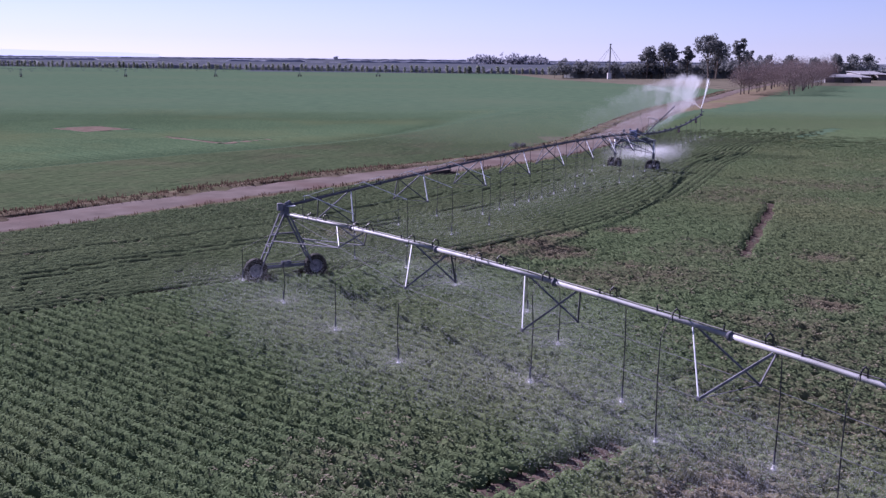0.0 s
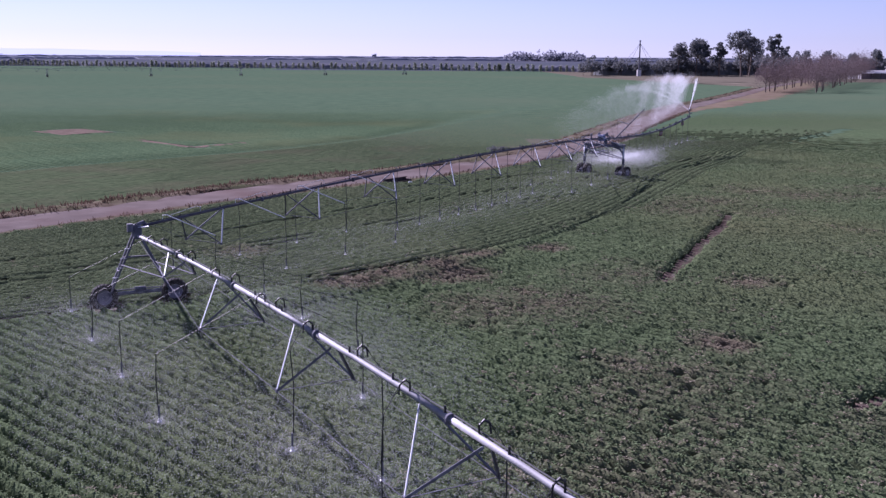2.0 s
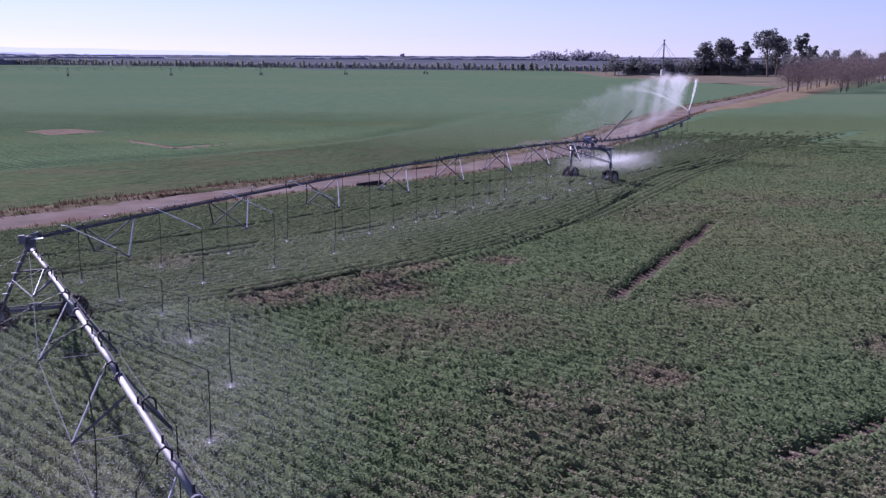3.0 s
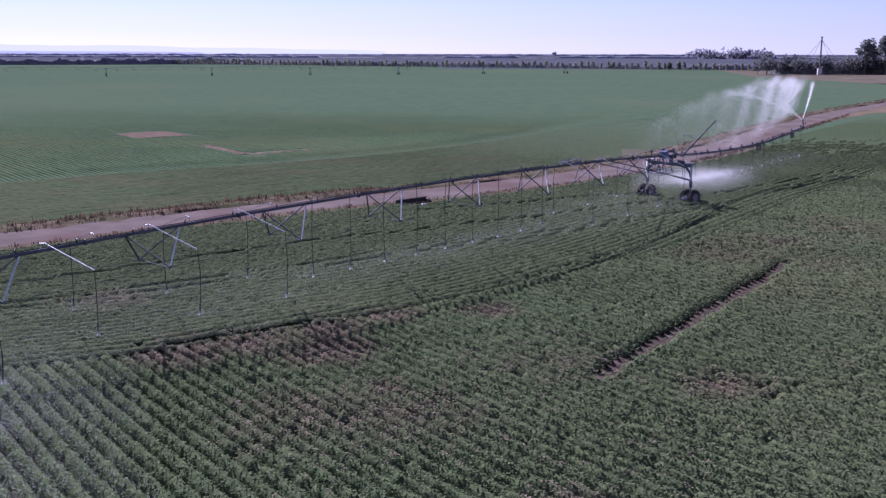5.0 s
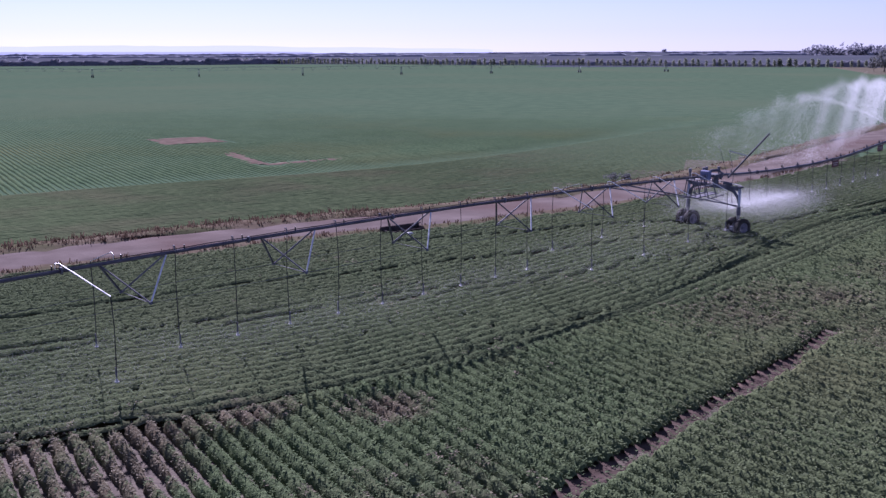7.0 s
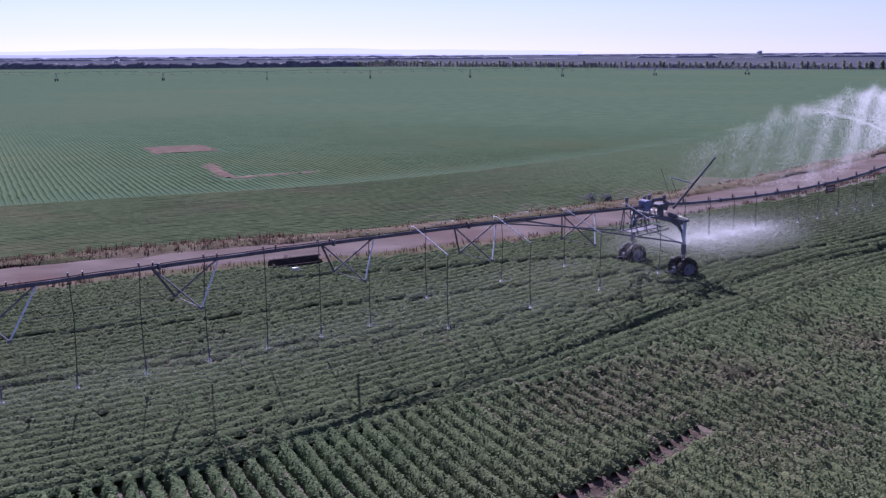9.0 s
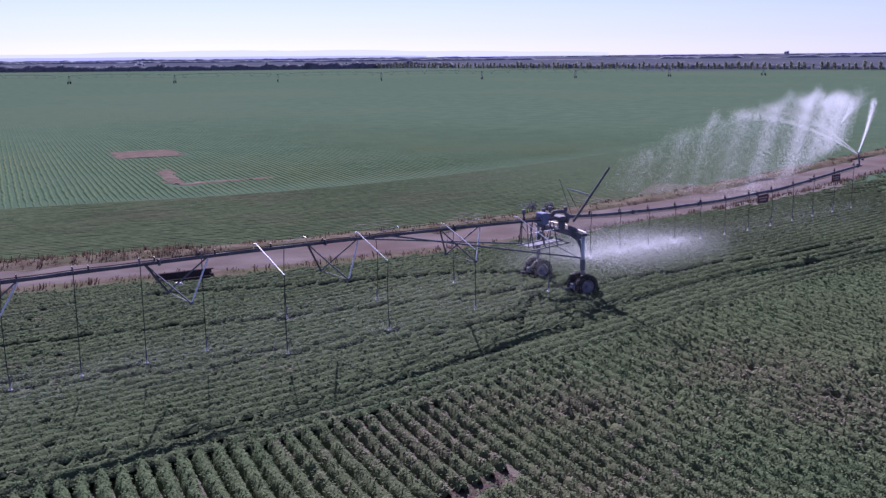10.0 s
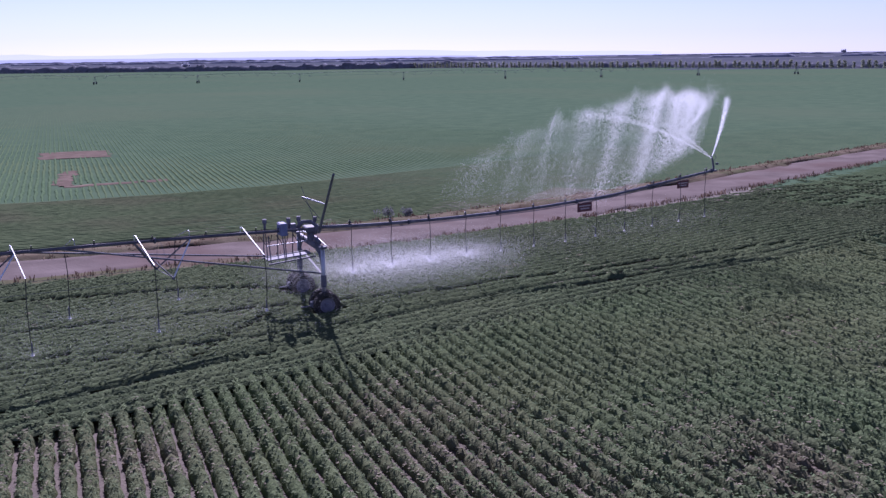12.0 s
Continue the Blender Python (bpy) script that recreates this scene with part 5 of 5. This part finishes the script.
R1 = tree(pose(92, 528, 0), 6.5, 6.5, "round", 51, "dark rounded tree at the field edge", EUCA, "field-edge trees")
R2 = tree(pose(99, 531, 0), 7.5, 7.5, "round", 52, "dark rounded tree at the field edge", EUCA, "field-edge trees")
rng = np.random.default_rng(8)
for k in range(60):
    f = k / 59.0
    x, y = 100 + 124 * f + rng.normal() * 2.5, 530 + 60 * f ** 1.5 + rng.normal() * 6
    copy_thing(R1 if k % 2 else R2, pose(x, y, 0, 0, 0, rng.uniform(0, 360)) @ Matrix.Scale(rng.uniform(1.0, 1.55), 4))
for k in range(46):
    f = k / 45.0
    x, y = 225 + 210 * f + rng.normal() * 5, 640 + 70 * f + rng.normal() * 25
    copy_thing((R1, R2, E2)[k % 3], pose(x, y, 0, 0, 0, rng.uniform(0, 360)) @ Matrix.Scale(rng.uniform(1.2, 2.1) if k % 3 < 2 else rng.uniform(0.7, 1.0), 4))

# planted row of small trees along the far field edge
T1 = tree(pose(62, 637, 0), 5.6, 2.9, "column", 61, "small green tree in a planted row at the field edge", TREELEAF, "planted tree row")
T2 = tree(pose(56.5, 639.5, 0), 5.2, 2.7, "column", 62, "small green tree in a planted row at the field edge", TREELEAF, "planted tree row")
for k in range(-22, 112):
    d = 4.2 * (k + 2)
    x, y = 62 - 0.918 * d, 637 + 0.40 * d
    copy_thing(T1 if k % 2 else T2, pose(x + rng.normal() * 0.5, y + rng.normal() * 0.5, 0, 0, 0, rng.uniform(0, 360)) @ Matrix.Scale(rng.uniform(0.72, 1.02), 4))

# leafless trees beside the road
B1 = tree(pose(108, 296, 0), 9.6, 10.0, "bare", 71, "leafless brown tree in a row beside the dirt road", TWIG, "leafless tree row")
B2 = tree(pose(112, 304, 0), 10.2, 11.0, "bare", 72, "leafless brown tree in a row beside the dirt road", TWIG, "leafless tree row")
for k in range(46):
    row = k % 2
    f = (k // 2) / 22.0
    x, y = 113 + row * 10 + 98 * f + rng.normal() * 0.8, 304 - row * 7 + 190 * f + rng.normal() * 0.8
    copy_thing(B1 if rng.uniform() < 0.5 else B2, pose(x, y, 0, 0, 0, rng.uniform(0, 360)) @ Matrix.Scale(rng.uniform(0.85, 1.1) * (1 + 0.12 * f), 4))


def woods(name, line, depth, height, per_metre, leaf, seed, label, gap=0.0, mat=HAZEWOOD):
    """A far belt of trees with an uneven top."""
    rng = np.random.default_rng(seed)
    ln = np.array(line, float)
    seg = np.linalg.norm(np.diff(ln, axis=0), axis=1)
    s = np.concatenate([[0], np.cumsum(seg)])
    n = int(s[-1] * per_metre)
    q = rng.uniform(0, s[-1], n)
    x, y = np.interp(q, s, ln[:, 0]), np.interp(q, s, ln[:, 1])
    h = height * (0.55 + 0.6 * smooth_noise(q, q * 0 + seed, 18.0, seed) + 0.15 * rng.normal(size=n))
    keep = smooth_noise(q, q * 0 + 3.0 * seed, 90.0, seed + 1) >= gap
    x, y, h = x[keep] + depth * rng.normal(size=keep.sum()) * 0.4, y[keep] + depth * rng.normal(size=keep.sum()), np.maximum(h[keep], 1.0)
    c = np.stack([x, y, h * rng.uniform(0.15, 0.85, len(h))], 1)
    co = leaf_clumps(c, h * 0.3, 5, leaf, rng)
    return tagged(new(name, quads_mesh(name, co, mat)), label, "woods", kind="stuff")



def belt(name, line, depth, height, step, seed, label, mat, gap=0.0):
    """A solid far wood with a lumpy, uneven top, and loose foliage over it."""
    rng = np.random.default_rng(seed)
    ln = spline(line, step)
    n = len(ln)
    q = np.arange(n) * step
    h = height * (0.62 + 0.5 * smooth_noise(q, q * 0 + seed, 3.2 * step, seed) + 0.45 * (smooth_noise(q, q * 0 + 2.0, 60.0, seed + 2) - 0.5) + 0.10 * rng.normal(size=n))
    h = np.where(smooth_noise(q, q * 0 + 3.0 * seed, 110.0, seed + 1) < gap, height * 0.15, h)
    g = Geo()
    prof = ((-1.0, -0.02), (-0.8, 0.7), (-0.2, 1.0), (0.5, 0.9), (1.0, -0.02))
    for i in range(n):
        for o, f in prof:
            g.v.append((ln[i, 0], ln[i, 1] + depth * o * (1 + 0.15 * rng.normal()), h[i] * f * (1 + 0.14 * rng.normal())))
    for i in range(n - 1):
        for k in range(4):
            a = i * 5 + k
            g.f.append((a, a + 5, a + 6, a + 1))
    me = g.mesh(name, mat, True)
    ob = tagged(new(name, me), label, "woods", kind="stuff")
    c = np.stack([ln[:, 0] + step * rng.normal(size=n), ln[:, 1] - 0.5 * depth * rng.uniform(0, 1, n), h * rng.uniform(0.5, 0.95, n)], 1)
    part("foliage", quads_mesh("foliage", leaf_clumps(c, np.maximum(h, 0.5) * 0.22, 4, height * 0.16, rng), mat), mat, ob)
    return ob


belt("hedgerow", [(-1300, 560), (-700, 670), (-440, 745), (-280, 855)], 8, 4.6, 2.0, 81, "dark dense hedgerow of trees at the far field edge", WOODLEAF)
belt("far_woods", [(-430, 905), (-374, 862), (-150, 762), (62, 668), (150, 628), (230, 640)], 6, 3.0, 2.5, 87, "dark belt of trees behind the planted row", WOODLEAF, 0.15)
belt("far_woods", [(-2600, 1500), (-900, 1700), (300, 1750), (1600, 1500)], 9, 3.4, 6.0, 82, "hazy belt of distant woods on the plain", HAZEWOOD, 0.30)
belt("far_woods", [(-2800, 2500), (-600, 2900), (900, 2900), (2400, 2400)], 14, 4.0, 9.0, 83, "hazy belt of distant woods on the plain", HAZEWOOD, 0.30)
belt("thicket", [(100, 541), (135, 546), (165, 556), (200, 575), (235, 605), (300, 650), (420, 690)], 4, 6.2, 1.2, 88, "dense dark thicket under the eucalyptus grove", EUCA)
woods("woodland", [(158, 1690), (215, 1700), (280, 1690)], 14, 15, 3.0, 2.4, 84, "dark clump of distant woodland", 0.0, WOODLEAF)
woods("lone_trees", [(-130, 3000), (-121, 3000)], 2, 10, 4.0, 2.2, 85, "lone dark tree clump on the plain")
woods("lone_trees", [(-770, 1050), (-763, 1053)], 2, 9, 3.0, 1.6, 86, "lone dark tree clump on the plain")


# ---- buildings and mast ----
def guyed_mast():
    t = thing("guyed_mast", pose(118.8, 517, 0), "tall dark steel mast with guy wires on a white base", "mast")
    part("pole", Geo().tube([(0, 0, 3.0), (0, 0, 17.6)], [0.42, 0.30], 8), STEEL_DIM, t)
    part("base_block", Geo().box((0, 0, 1.6), (1.9, 1.9, 3.2), bevel=0.08), WHITEWALL, t, "white masonry base")
    part("head", Geo().box((0, 0, 17.7), (0.9, 0.9, 0.5), bevel=0.05), STEEL_DIM, t)
    for k in range(4):
        a = radians(20 + 90 * k)
        part("guy_wire", Geo().tube([(0, 0, 16.5), (15 * math.cos(a), 15 * math.sin(a), 0)], 0.07, 5), STEEL_DIM, t)


guyed_mast()


def shed(m, length, depth, height, label):
    t = thing("shed", m, label, "shed", "farm sheds")
    part("back_wall", Geo().box((0, depth / 2, height / 2), (length, 0.2, height)), WHITEWALL, t)
    for sx in (-1, 1):
        part("end_wall", Geo().box((sx * length / 2, 0, height / 2), (0.2, depth, height)), WHITEWALL, t)
    n = int(length // 5)
    for k in range(n + 1):
        part("post", Geo().box((-length / 2 + length * k / n, -depth / 2, height / 2), (0.25, 0.25, height)), SHADE, t)
    for k in range(0, n, 2):
        part("front_panel", Geo().box((-length / 2 + length * (k + 0.5) / n, -depth / 2 + 0.2, height * 0.42), (length / n, 0.12, height * 0.84)), SHADE, t)
    part("roof", Geo().box((0, 0, height + 0.25), (length + 1, depth + 1.2, 0.15), pose(0, 0, 0, 7), bevel=0.03), ROOF, t, "pale corrugated metal roof")


shed(pose(228, 485, 0, 0, 0, 17), 28, 9, 3.0, "long open farm shed with a pale metal roof")
shed(pose(276, 556, 0, 0, 0, 12), 18, 12, 3.8, "white farm building with a pale roof")

# ---- a second irrigation machine far across the field ----
FAR = [(-321, 372), (-277, 389), (-234, 405), (-192.5, 421), (-154, 443.5), (-115, 464.5), (-78, 485), (-40, 506), (-1, 527), (38, 555)]
first = None
for (ax, ay), (bx, by) in zip(FAR[:-1], FAR[1:]):
    m = pose(ax, ay, 0, 0, 0, math.degrees(math.atan2(by - ay, bx - ax)))
    if first is None:
        first = irrigation_span(m, 45.0, [4.5, 11.7, 18.9, 26.1, 33.3, 40.5], "distant bowed irrigation pipe on trusses across the field", 0.8, 0.8, FARSTEEL, bright=0)
        tower0 = drive_tower(m @ pose(0, 0, 0, 0, 0, 90), "distant drive tower of the second irrigation machine", (), FARSTEEL)
    else:
        copy_thing(first, m)
        copy_thing(tower0, m @ pose(0, 0, 0, 0, 0, 90))


# ---- hazy hills on the horizon ----
def hills(name, r, low, high, seed, start, end, mat, label):
    g = Geo()
    n = 160
    for i in range(n):
        b = radians(start + (end - start) * i / (n - 1))
        f = math.sin(math.pi * i / (n - 1)) ** 0.5
        q = np.array([i * 1.0])
        rise = 0.6 * smooth_noise(q, q * 0 + 1, 22.0, seed)[0] + 0.28 * smooth_noise(q, q * 0 + 2, 7.0, seed)[0] + 0.12 * smooth_noise(q, q * 0 + 3, 2.0, seed)[0]
        h = low + f * (high - low) * rise
        x, y = r * math.sin(b), r * math.cos(b)
        g.v += [(x, y, -5), (x, y, h), (x * 1.03, y * 1.03, -5)]
    for i in range(n - 1):
        a = i * 3
        g.f += [(a, a + 3, a + 4, a + 1), (a + 1, a + 4, a + 5, a + 2)]
    return tagged(new(name, g.mesh(name, mat, True)), label, "hills", kind="structure")


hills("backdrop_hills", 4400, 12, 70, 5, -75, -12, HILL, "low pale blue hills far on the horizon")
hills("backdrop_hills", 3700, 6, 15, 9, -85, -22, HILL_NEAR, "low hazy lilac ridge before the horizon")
